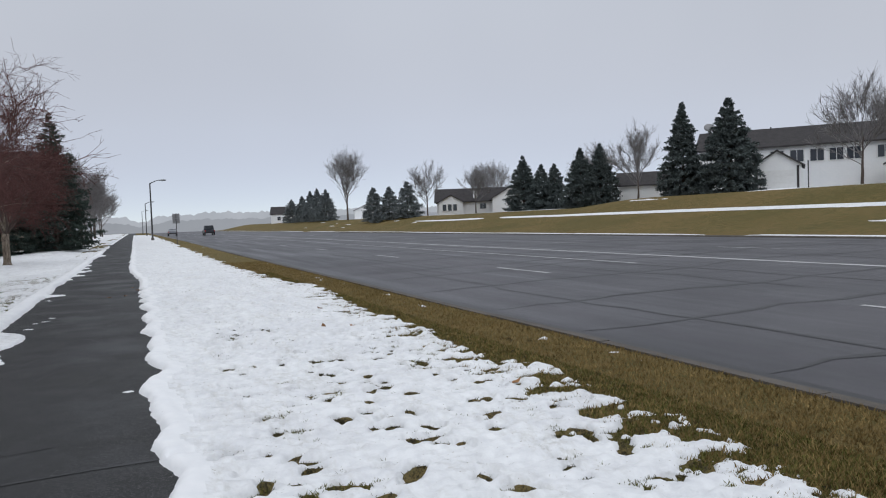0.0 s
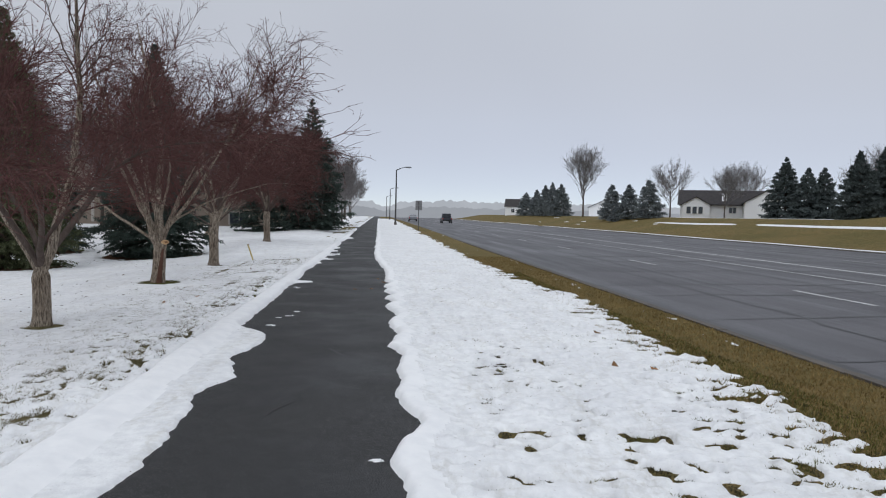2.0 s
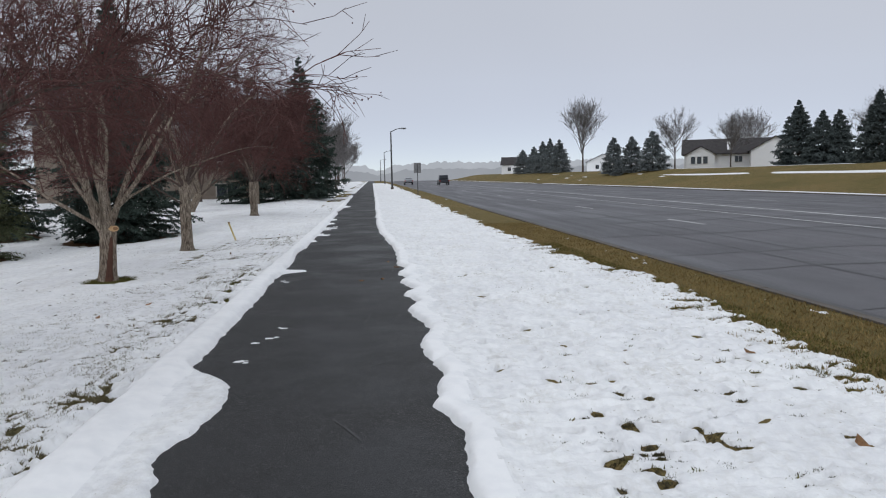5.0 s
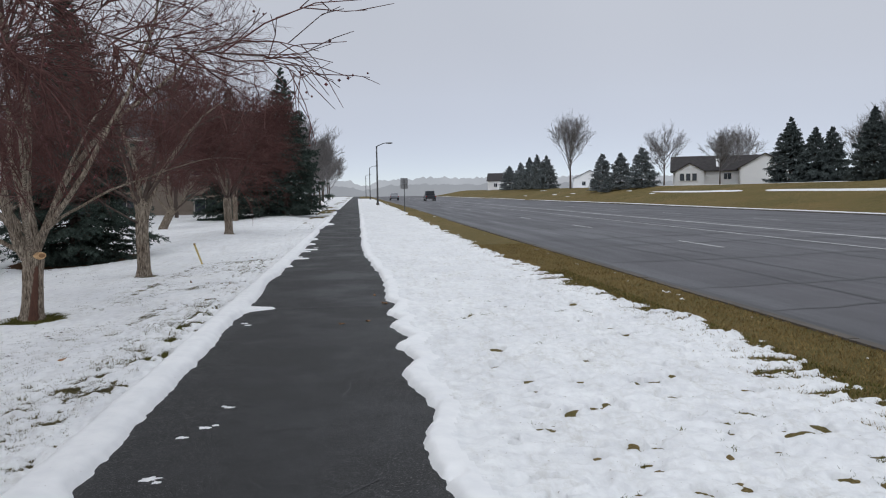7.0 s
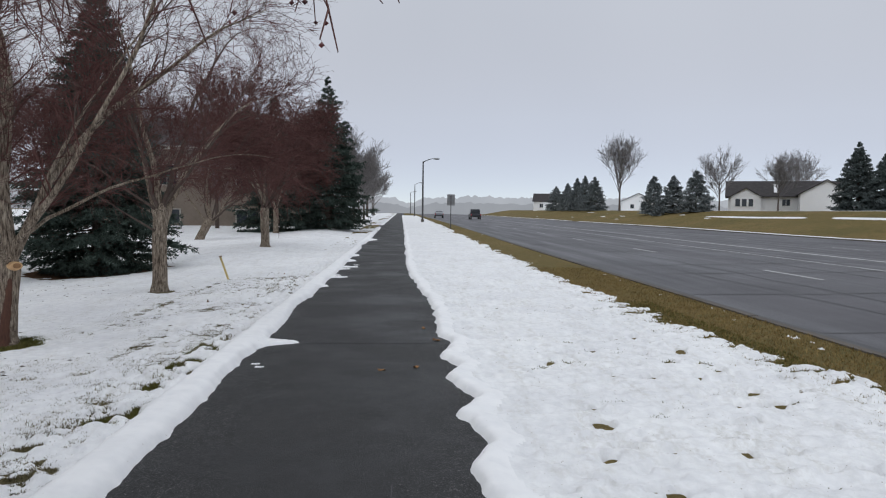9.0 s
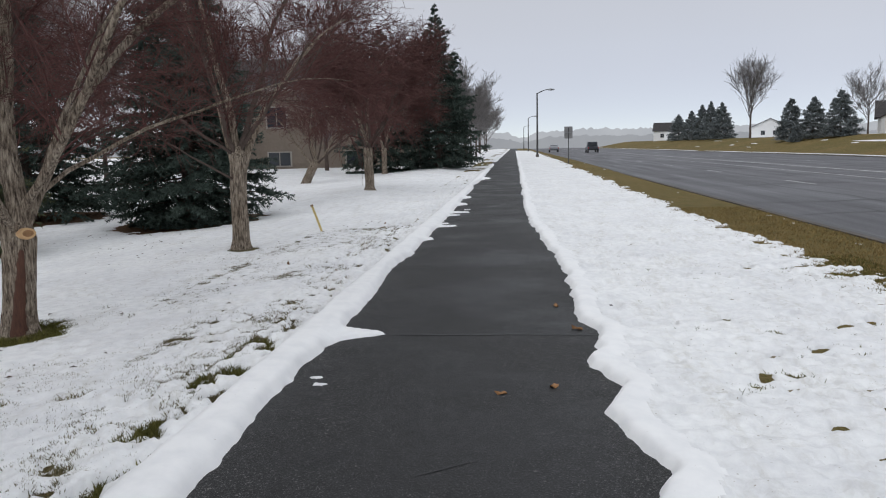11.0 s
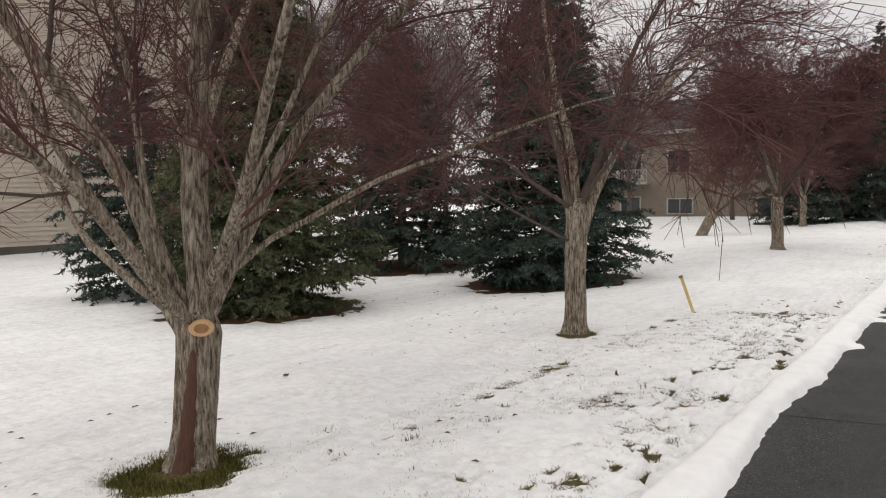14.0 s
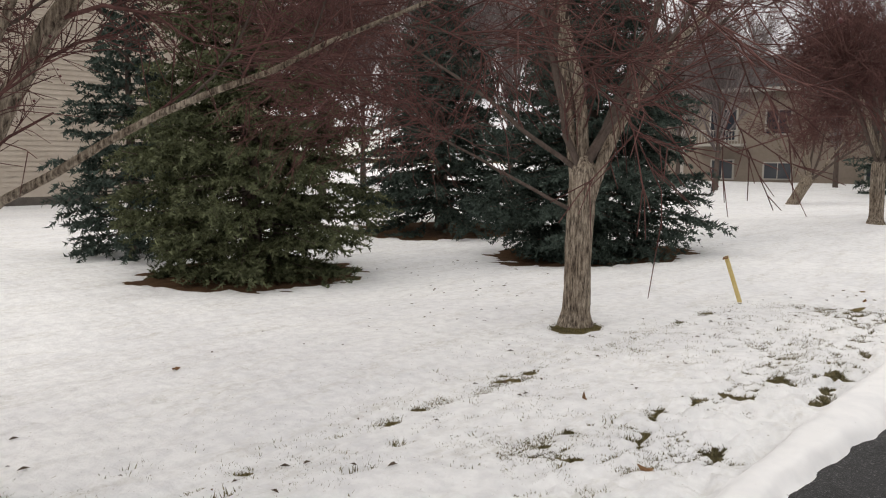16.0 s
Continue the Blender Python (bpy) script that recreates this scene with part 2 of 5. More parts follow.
M_DEBRIS = surface("dark_leaf_litter", (0.03, 0.02, 0.014), (0.14, 0.09, 0.055), 8, 0.9, relief=0, vary=0.4, island=True)
M_YELLOW = surface("weathered_yellow_paint", (0.45, 0.33, 0.10), (0.66, 0.54, 0.26), 7, 0.7, grain=60, stretch=(1, 1, 0.3), relief=0.3, depth=0.003)
M_STEEL = surface("galvanised_steel", (0.22, 0.23, 0.24), (0.36, 0.37, 0.38), 5, 0.5, metal=0.7, relief=0.1)
M_POLE = surface("dark_bronze_pole", (0.05, 0.05, 0.052), (0.095, 0.095, 0.098), 3, 0.55, metal=0.4, relief=0.1)
M_SIGNBACK = surface("grey_aluminium_back", (0.20, 0.20, 0.205), (0.32, 0.32, 0.325), 4, 0.55, metal=0.5, relief=0.05)
M_WHITEWALL = surface("white_vinyl_siding", (0.76, 0.77, 0.78), (0.84, 0.84, 0.84), 0.8, 0.6, relief=0.1)
M_BEIGE = surface("beige_vinyl_siding", (0.40, 0.34, 0.28), (0.52, 0.455, 0.385), 0.9, 0.7, relief=0.15)
M_TAN = surface("tan_siding", (0.18, 0.145, 0.115), (0.25, 0.205, 0.165), 0.8, 0.75, relief=0.15)
M_TRIM = surface("white_trim", (0.66, 0.66, 0.65), (0.80, 0.80, 0.79), 3, 0.6, relief=0.1)
M_SHINGLE = surface("charcoal_shingle", (0.032, 0.030, 0.032), (0.075, 0.070, 0.070), 2, 0.9, grain=14, relief=0.6, depth=0.03, spec=0.2)
M_CARPAINT = surface("silver_car_paint", (0.22, 0.23, 0.25), (0.30, 0.31, 0.33), 3, 0.3, metal=0.6, relief=0.0)
M_DARKPAINT = surface("dark_car_paint", (0.035, 0.038, 0.045), (0.06, 0.065, 0.075), 3, 0.3, metal=0.4, relief=0.0)
M_TYRE = surface("tyre_rubber", (0.012, 0.012, 0.012), (0.03, 0.03, 0.03), 10, 0.85, relief=0.2)
M_REDLAMP = surface("red_lamp_lens", (0.35, 0.01, 0.01), (0.5, 0.02, 0.02), 5, 0.25, relief=0.0)


# far woods glow by themselves: the mist is in the emitted colour
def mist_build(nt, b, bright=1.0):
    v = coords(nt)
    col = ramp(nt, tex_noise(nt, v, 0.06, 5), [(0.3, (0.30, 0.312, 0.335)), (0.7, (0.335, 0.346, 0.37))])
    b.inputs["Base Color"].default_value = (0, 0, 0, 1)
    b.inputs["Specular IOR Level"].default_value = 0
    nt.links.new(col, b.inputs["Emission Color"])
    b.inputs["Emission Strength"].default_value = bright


M_MIST = material("far_woods_mist_glow", mist_build)
M_PALEMIST = material("palest_woods_mist_glow", lambda nt, b: mist_build(nt, b, 1.32))
M_THICKET = surface("purple_grey_twig", (0.12, 0.098, 0.096), (0.26, 0.22, 0.215), 3, 0.95, relief=0, vary=0.3, island=True, spec=0.1)


# ---- mesh helpers ----
def mesh_object(name, verts, faces, mat, parent=None, label="", smooth=False, kind=""):
    me = bpy.data.meshes.new(name)
    v, f = np.asarray(verts, dtype=np.float32), faces
    if isinstance(f, np.ndarray):
        me.vertices.add(len(v))
        me.vertices.foreach_set("co", v.ravel())
        n, k = f.shape
        me.loops.add(n * k)
        me.loops.foreach_set("vertex_index", f.astype(np.int32).ravel())
        me.polygons.add(n)
        me.polygons.foreach_set("loop_start", np.arange(0, n * k, k, dtype=np.int32))
        me.update(calc_edges=True)
        me.validate()
    else:
        me.from_pydata([tuple(p) for p in v], [], [tuple(q) for q in f])
    if smooth:
        me.polygons.foreach_set("use_smooth", np.ones(len(me.polygons), dtype=bool))
    me.materials.append(mat)
    ob = new(name, me)
    if parent:
        ob.parent = parent
    if label or kind:
        tagged(ob, label, kind=kind)
    return ob


def part(name, bm, mat, parent=None, label="", smooth=False):
    me = bpy.data.meshes.new(name)
    bm.to_mesh(me)
    bm.free()
    if smooth:
        me.polygons.foreach_set("use_smooth", np.ones(len(me.polygons), dtype=bool))
    me.materials.append(mat)
    ob = new(name, me)
    if parent:
        ob.parent = parent
    if label:
        tagged(ob, label)
    return ob


def thing(name, m, label, category, group="", kind=""):
    ob = new(name)
    ob.empty_display_size = 0.2
    ob.matrix_basis = m
    return tagged(ob, label, category, group, kind)


def box(bm, lo, hi, bevel=0.0):
    c = [(a + b) / 2 for a, b in zip(lo, hi)]
    s = [b - a for a, b in zip(lo, hi)]
    made = bmesh.ops.create_cube(bm, size=1, matrix=Matrix.Translation(c) @ Matrix.Diagonal((*s, 1)))
    if bevel:
        es = list({e for v in made["verts"] for e in v.link_edges})
        bmesh.ops.bevel(bm, geom=es, offset=bevel, segments=1, affect="EDGES")
    return bm


def boxed(lo, hi, bevel=0.0):
    return box(bmesh.new(), lo, hi, bevel)


def rod(bm, a, b, r0, r1, sides=10):
    a, b = Vector(a), Vector(b)
    m = Matrix.Translation((a + b) / 2) @ (b - a).to_track_quat("Z", "Y").to_matrix().to_4x4()
    bmesh.ops.create_cone(bm, cap_ends=True, segments=sides, radius1=r0, radius2=r1, depth=(b - a).length, matrix=m)
    return bm


def tubes(P, R, k):
    """Tubes along M paths of N points: P (M,N,3), R (M,N)."""
    M, N, _ = P.shape
    T = np.gradient(P, axis=1)
    T /= np.linalg.norm(T, axis=2, keepdims=True) + 1e-9
    ref = np.where(np.abs(T[:, :1, 2:3]) > 0.8, np.array([[[1.0, 0, 0]]]), np.array([[[0, 0, 1.0]]]))
    U = np.cross(T, np.broadcast_to(ref, T.shape))
    U /= np.linalg.norm(U, axis=2, keepdims=True) + 1e-9
    V = np.cross(T, U)
    a = np.arange(k) * 2 * np.pi / k
    ring = np.cos(a)[None, None, :, None] * U[:, :, None] + np.sin(a)[None, None, :, None] * V[:, :, None]
    verts = (P[:, :, None] + ring * R[:, :, None, None]).reshape(-1, 3)
    m, n, j = np.meshgrid(np.arange(M), np.arange(N - 1), np.arange(k), indexing="ij")
    base, j2 = (m * N + n) * k, (j + 1) % k
    faces = np.stack([base + j, base + j2, base + k + j2, base + k + j], axis=-1).reshape(-1, 4)
    return verts, faces


def joined(*sets):
    vs, fs, o = [], [], 0
    for v, f in sets:
        vs.append(v)
        fs.append(f + o)
        o += len(v)
    return np.concatenate(vs), np.concatenate(fs)


def hash2(i, j, seed):
    h = (i * 374761393 + j * 668265263 + seed * 1442695041) & 0xFFFFFFFF
    h = ((h ^ (h >> 13)) * 1274126177) & 0xFFFFFFFF
    return ((h ^ (h >> 16)) & 0xFFFF) / 65535.0


def vnoise(x, y, scale, seed=0, octaves=2):
    """Smooth noise from 0 to 1 over arrays x and y; scale in waves a metre."""
    out, amp, tot = 0.0, 1.0, 0.0
    for o in range(octaves):
        u, v = x * scale * 2 ** o, y * scale * 2 ** o
        i, j = np.floor(u).astype(np.int64), np.floor(v).astype(np.int64)
        fu, fv = u - i, v - j
        fu, fv = fu * fu * (3 - 2 * fu), fv * fv * (3 - 2 * fv)
        s = seed + 17 * o
        n = (hash2(i, j, s) * (1 - fu) + hash2(i + 1, j, s) * fu) * (1 - fv) + (hash2(i, j + 1, s) * (1 - fu) + hash2(i + 1, j + 1, s) * fu) * fv
        out, tot, amp = out + n * amp, tot + amp, amp * 0.5
    return out / tot


def step(a, b, v):
    s = np.clip((v - a) / (b - a), 0, 1)
    return s * s * (3 - 2 * s)


# ---- the lie of the land ----
KERB_X, FAR_X = 5.1, 30.0


def road_z(x):
    return -0.10 + 0.12 * (1 - ((x - 17.5) / 12.4) ** 2)


def land(x, y):
    """Height of the turf."""
    x, y = np.asarray(x, dtype=float), np.asarray(y, dtype=float)
    left = -0.10 * step(2.3, 5.0, -x) - 0.20 * step(5.0, 9.5, -x) + 0.25 * step(30, 42, y) * step(3.0, 5.5, -x)
    right = 2.1 * step(30.6, 47, x) + 0.7 * step(40, 46, x) * step(75, 60, y) + 0.06 * (vnoise(x, y, 0.1, 5) - 0.5)
    mid = np.where((x > KERB_X - 0.02) & (x < FAR_X + 0.02), -0.35, 0.0)
    z = np.where(x < 0, left, np.where(x > FAR_X, right, mid)) - 0.025
    z = z - 0.03 * step(-2.6, -2.2, x) * step(0.7, 0.3, x)
    return z + 0.2 * step(40, 90, y) * step(6, 4, x)


TREES = {"a": (-4.95, 14.0), "b": (-5.22, 20.68), "c": (-5.2, 26.55), "d": (-5.55, 40.1), "e": (-8.0, 57.5), "f": (-10.4, 49.3)}
SPRUCES = [(-11.5, 26.8, 1.85, 7.9), (-14.0, 34.0, 2.3, 6.9), (-8.7, 32.5, 2.0, 8.2), (-15.2, 26.6, 1.5, 5.6)]


def spaced(marks):
    """Grid lines from (start, end, spacing) runs."""
    out = []
    for a, b, s in marks:
        n = max(1, round((b - a) / s))
        out.extend(np.linspace(a, b, n, endpoint=False))
    out.append(marks[-1][1])
    return np.array(out)


def sheet(name, xs, ys, height, mat, keep=None, smooth=True, second=None):
    X, Y = np.meshgrid(xs, ys, indexing="ij")
    Z = height(X, Y)
    nx, ny = X.shape
    i, j = np.meshgrid(np.arange(nx - 1), np.arange(ny - 1), indexing="ij")
    a = (i * ny + j).ravel()
    F = np.stack([a, a + ny, a + ny + 1, a + 1], axis=-1)
    V = np.stack([X, Y, Z], axis=-1).reshape(-1, 3)
    if keep is not None:
        K = keep(X, Y, Z).ravel()
        F = F[K[F].any(axis=1)]
        used = np.unique(F)
        idx = np.zeros(len(V), dtype=np.int64)
        idx[used] = np.arange(len(used))
        V, F = V[used], idx[F]
    ob = mesh_object(name, V, F, mat, smooth=smooth)
    if second:
        ob.data.materials.append(second[0])
        mid = V[F].mean(axis=1)
        ob.data.polygons.foreach_set("material_index", second[1](mid[:, 0], mid[:, 1]).astype(np.int32))
    return ob


gx = spaced([(-400, -60, 20), (-60, -20, 4), (-20, -3, 0.8), (-3, 5.08, 0.3), (5.08, 5.14, 0.03), (5.14, 29.97, 3), (29.97, 30.03, 0.03), (30.03, 60, 0.8), (60, 120, 4), (120, 500, 25)])
gy = spaced([(-150, -10, 10), (-10, 60, 1.0), (60, 140, 2.5), (140, 700, 20)])
ground = tagged(sheet("ground", gx, gy, land, M_GRASS), "dormant tan-brown turf, partly under snow", "lawn", kind="structure")
road = tagged(sheet("road", spaced([(KERB_X + 0.02, FAR_X - 0.02, 0.8)]), spaced([(-120, 600, 12)]), lambda x, y: road_z(x), M_ROAD), "wide worn grey asphalt road with sealed cracks", "road", kind="structure")
trail = tagged(sheet("pavement", spaced([(-2.35, 0.42, 0.25)]), spaced([(-40, 60, 1), (60, 400, 10)]), lambda x, y: 0.2 * step(40, 90, y) + 0.004 * (vnoise(x, y, 0.7, 3) - 0.5) - 0.01 * ((x + 0.97) / 1.4) ** 2, M_TRAIL), "dark asphalt walking trail with cracks, snow along both edges", "trail", kind="structure")


# ---- snow ----
rng = np.random.default_rng(7)
def bed(x, y):
    """What the snow lies on: turf, or the trail's asphalt."""
    over = step(0.95, 0.40, x) * step(-2.85, -2.35, x)
    turf = land(x, y)
    return turf + over * np.maximum(0.2 * step(40, 90, y) - 0.008 - turf, 0)


PRINTS = []
for cx, cy, n, sx, sy in [(1.2, 9.8, 14, 0.4, 0.8), (2.2, 12.6, 14, 0.5, 1.2), (1.6, 7.4, 16, 0.5, 1.0), (2.0, 5.2, 26, 0.8, 1.0), (3.0, 8.2, 22, 0.6, 1.6), (1.2, 15.5, 8, 0.5, 1.6), (2.6, 17.5, 18, 0.8, 2.0), (3.0, 24.0, 26, 0.7, 4.0), (1.0, 11.6, 8, 0.3, 0.6), (0.9, 4.4, 16, 0.4, 0.9), (2.6, 14.6, 10, 0.5, 1.0), (1.6, 21.0, 18, 0.8, 3.0)]:
    for _ in range(int(n * 1.6)):
        PRINTS.append((cx + rng.normal() * sx, cy + rng.normal() * sy, 0.04 + 0.03 * rng.random(), 0.045 + 0.04 * rng.random(), 1.57 * rng.random(), rng.choice([1.3, 1.8, 2.4])))
# walkers' tracks, step by step
for x0, y0, x1, y1, n in [(0.7, 3.5, 1.1, 19.5, 34), (1.9, 3.2, 1.3, 15.0, 26), (2.9, 3.5, 2.5, 22.0, 38), (0.55, 15.6, 1.9, 19.2, 9), (2.2, 16, 3.3, 30, 24)]:
    for k in range(n):
        t = (k + 0.3 * rng.random()) / n
        PRINTS.append((x0 + (x1 - x0) * t + 0.13 * (k % 2) + 0.09 * rng.normal(), y0 + (y1 - y0) * t, 0.045 + 0.02 * rng.random(), 0.045 + 0.035 * rng.random(), 1.57 + 0.4 * rng.normal(), 2.0))
for _ in range(900):
    PRINTS.append((0.4 + 3.6 * rng.random(), 2.8 + 24 * rng.random(), 0.022 + 0.028 * rng.random(), 0.03 + 0.045 * rng.random(), 0.5 * rng.normal(), rng.choice([1.2, 1.8, 2.8])))
for _ in range(420):
    PRINTS.append((-2.5 - 4.0 * rng.random() ** 1.6, 7 + 22 * rng.random(), 0.025 + 0.035 * rng.random(), 0.03 + 0.03 * rng.random(), 1.2 + 0.5 * rng.normal(), 1.8))


def stamp(X, Y, xs, ys, T):
    shallow, through_crust = np.zeros_like(T), np.zeros_like(T)
    for k, (px, py, rad, deep, turn, long) in enumerate(PRINTS):
        i0, i1 = np.searchsorted(xs, [px - rad * 5, px + rad * 5])
        j0, j1 = np.searchsorted(ys, [py - rad * 5, py + rad * 5])
        if i1 > i0 and j1 > j0:
            dx, dy = X[i0:i1, j0:j1] - px, Y[i0:i1, j0:j1] - py
            u, w = dx * math.cos(turn) + dy * math.sin(turn), -dx * math.sin(turn) + dy * math.cos(turn)
            broken = k % 2 == 0 and px > 0
            q = ((u / (rad * long)) ** 2 + (w / rad) ** 2) * (1.4 if broken else 1.0)
            deep = deep * (1.35 if broken else 1.15)
            (through_crust if broken else shallow)[i0:i1, j0:j1] += deep * np.exp(-q ** 3) - 0.04 * deep * np.exp(-(np.sqrt(q) - 1.6) ** 2 * 6)
    # most prints stop short of the turf, half break through the crust
    pressed = np.where((T > 0.012) & (Y > 8.5), np.maximum(T - shallow, 0.007), T - shallow)
    return pressed - through_crust


def right_edge(y):
    o = np.zeros_like(y)
    e = 0.06 + 0.12 * (vnoise(o, y, 0.7, 11, 2) - 0.5) + 0.11 * (vnoise(o + 3, y, 2.7, 12, 3) - 0.5) - 0.36 * step(21, 33, y)
    for cy, w, a in [(4.8, 0.22, 0.06), (5.6, 0.2, -0.10), (7.6, 0.35, -0.10), (8.5, 0.22, 0.12), (9.4, 0.2, -0.04), (11.2, 0.4, 0.08), (11.8, 0.18, -0.06), (12.8, 0.25, 0.08), (14.5, 0.5, 0.10), (15.6, 0.22, -0.08), (16.3, 0.18, 0.08), (17.0, 0.2, -0.10), (17.55, 0.18, 0.10), (18.3, 0.2, -0.06), (18.8, 0.16, 0.07), (19.4, 0.2, -0.08), (20.2, 0.3, 0.08)]:
        e = e + a * np.exp(-((y - cy) / w) ** 2)
    return e


def left_edge(y):
    o = np.zeros_like(y)
    e = -1.99 + 0.07 * (vnoise(o, y, 0.8, 21, 1) - 0.5) + 0.07 * (vnoise(o + 5, y, 4.0, 22, 3) - 0.5)
    e = e + 0.42 * step(13.4, 12.6, y)
    for cy, w, a in [(11.1, 0.35, -0.15), (9.3, 0.3, -0.1), (6.6, 0.5, -0.15), (12.2, 0.5, 0.08), (10.1, 0.25, 0.08), (20.15, 0.12, 0.36), (20.0, 0.4, 0.1), (26.67, 0.12, 0.16), (28.7, 0.09, 0.4), (29.2, 0.07, 0.2), (31.8, 0.14, 0.5), (31.1, 0.08, 0.3), (34.3, 0.3, 0.25), (37, 0.4, 0.2), (23.6, 1.0, -0.09), (44, 1.0, -0.3), (50, 1.0, 0.4)]:
        e = e + a * np.exp(-((y - cy) / w) ** 2)
    return e


def border_at(X, Y):
    return 3.72 + 0.5 * (vnoise(X, Y, 0.5, 33, 3) - 0.5) + 0.5 * (vnoise(X, Y * 1.4, 2.2, 34, 3) - 0.5) + 0.3 * step(14, 16.5, Y) * step(23, 19, Y) - 0.2 * step(22, 28, Y)


def right_snow(X, Y):
    d = X - right_edge(Y) - 0.05 * (vnoise(X, Y, 9, 14, 2) - 0.5)
    T = -0.05 + 0.10 * step(-0.02, 0.07, d) + 0.022 * np.exp(-((d - 0.13) / 0.09) ** 2)
    calm = step(0.20, 0.36, d + 0.10 * (vnoise(X, Y, 1.1, 15, 2) - 0.5))
    T = T - 0.014 * calm
    T = T + calm * (0.022 * (vnoise(X, Y, 1.2, 31, 2) - 0.5) + 0.062 * (vnoise(X * 0.8, Y * 1.3, 5.5, 32, 3) - 0.5) + 0.044 * (vnoise(X, Y * 1.2, 13, 39, 2) - 0.5))
    border = border_at(X, Y)
    melt = step(border - 0.30, border + 0.20, X)
    patch = step(0.58, 0.72, vnoise(X * 2.2, Y * 1.0, 2.2, 35, 4)) * (0.35 + 0.65 * step(4.3, 4.6, X))
    T = T - 0.095 * melt * (1 - 0.78 * patch) - 0.03 * melt * vnoise(X, Y, 8, 37, 2)
    near = step(-1.3, 0.0, X - border) * (0.5 + 0.5 * step(12, 6, Y))
    holes = step(0.52, 0.64, vnoise(X * 1.0, Y * 1.6, 3.8, 36, 4) + 0.05 * step(9, 6, Y))
    T = T - 0.085 * near * holes
    fringe = step(-0.7, 0.1, X - border) * step(0.50, 0.60, vnoise(X, Y * 1.3, 10, 29, 3))
    T = T - 0.06 * fringe
    few = step(0.71, 0.80, vnoise(X * 0.9, Y * 1.6, 2.4, 38, 3))
    T = T - 0.06 * few * step(0.6, 1.4, X) * (0.35 + 0.65 * step(10, 7, Y))
    T = T - 0.10 * step(4.85, 5.02, X)
    return T


def left_snow(X, Y):
    d = left_edge(Y) - X - 0.05 * (vnoise(X, Y, 8, 24, 2) - 0.5)
    bank = -2.0 - X
    rim = bank + 0.05 * (vnoise(X, Y, 2.5, 23, 2) - 0.5)
    ridge = step(-0.03, 0.15, rim) * step(0.38, 0.27, rim)
    T = -0.05 + 0.085 * step(-0.02, 0.09, d) + 0.055 * ridge * (0.75 + 0.5 * vnoise(X, Y, 1.5, 41, 2)) + 0.024 * (vnoise(X, Y, 0.9, 42, 2) - 0.5)
    lawn = step(0.28, 0.40, rim)
    rough = 0.30 + 0.70 * step(1.7, 0.8, bank)
    T = T + lawn * rough * (0.052 * (vnoise(X, Y, 15, 56, 2) - 0.5) + 0.085 * (vnoise(X * 1.1, Y * 0.9, 6, 43, 3) - 0.5))
    # grass laid bare behind the bank, in clumps, then in thinning streaks
    clumps = np.maximum(0.35 + 0.55 * step(0.42, 0.62, vnoise(X * 0, Y, 0.55, 50, 2)), 1.25 * np.exp(-((Y - 18.5) / 1.0) ** 2) * step(0.7, 0.5, bank))
    band = step(0.30, 0.40, rim) * step(0.95, 0.45, bank)
    tufts = step(0.48, 0.58, vnoise(X, Y * 0.8, 8.5, 45, 3))
    T = T - 0.078 * band * tufts * clumps
    streak = np.exp(-((bank - 0.95 - 0.3 * (vnoise(X, Y, 0.4, 44) - 0.5)) / 0.35) ** 2) + 0.22 * np.exp(-((bank - 2.0) / 0.35) ** 2) + 0.12 * np.exp(-((bank - 2.9) / 0.4) ** 2)
    tufts2 = step(0.53, 0.64, vnoise(X * 1.3, Y * 0.8, 12, 47, 3))
    T = T - 0.038 * tufts2 * np.minimum(streak, 1) * lawn * (0.35 + 0.65 * step(0.35, 0.6, vnoise(X, Y, 0.5, 54, 2)))
    for c, w in ((1.45, 0.13), (2.45, 0.12)):
        T = T - 0.018 * np.exp(-((bank - c - 0.1 * (vnoise(X * 0, Y, 0.3, 48) - 0.5)) / w) ** 2) * step(0.3, 0.6, vnoise(X, Y, 0.4, 49))
    for tx, ty in TREES.values():
        r2 = ((X - tx - 0.10) / 0.42) ** 2 + ((Y - ty + 0.16) / 0.52) ** 2
        size = 0.72 if ty == 20.68 else 0.5
        T = T - 0.14 * np.exp(-(r2 / size ** 2) ** 1.3) * (0.15 + 1.6 * vnoise(X, Y, 6, 51, 3))
    for sx, sy, sr, _ in SPRUCES[:3]:
        r1 = np.sqrt((X - sx) ** 2 + (Y - sy) ** 2) / sr
        T = T - 0.16 * step(1.0, 0.70, r1 + 0.55 * (vnoise(X, Y, 3.0, 52, 4) - 0.5))
    T = T - 0.12 * step(50, 60, Y) * step(0.5, 0.7, vnoise(X, Y, 0.5, 53, 3)) * step(1.8, 1.0, d)
    return T


rx, ry = spaced([(-0.35, 3.4, 0.027), (3.4, 5.1, 0.034)]), spaced([(-20, 2.5, 0.7), (2.5, 15, 0.027), (15, 21, 0.035), (21, 30, 0.06), (30, 60, 0.2), (60, 200, 1.5)])
tagged(sheet("snow_cover", rx, ry, lambda x, y: bed(x, y) + stamp(x, y, rx, ry, right_snow(x, y)), M_SNOW, lambda x, y, z: z > bed(x, y) - 0.03, second=(M_BANK, lambda x, y: x - right_edge(y) < 0.24 + 0.14 * (vnoise(x, y, 1.1, 15, 2) - 0.5) + 0.08 * (vnoise(x, y, 7, 16, 2) - 0.5))), "white trampled snow on the verge, footprints and melted holes", "snow", kind="structure")
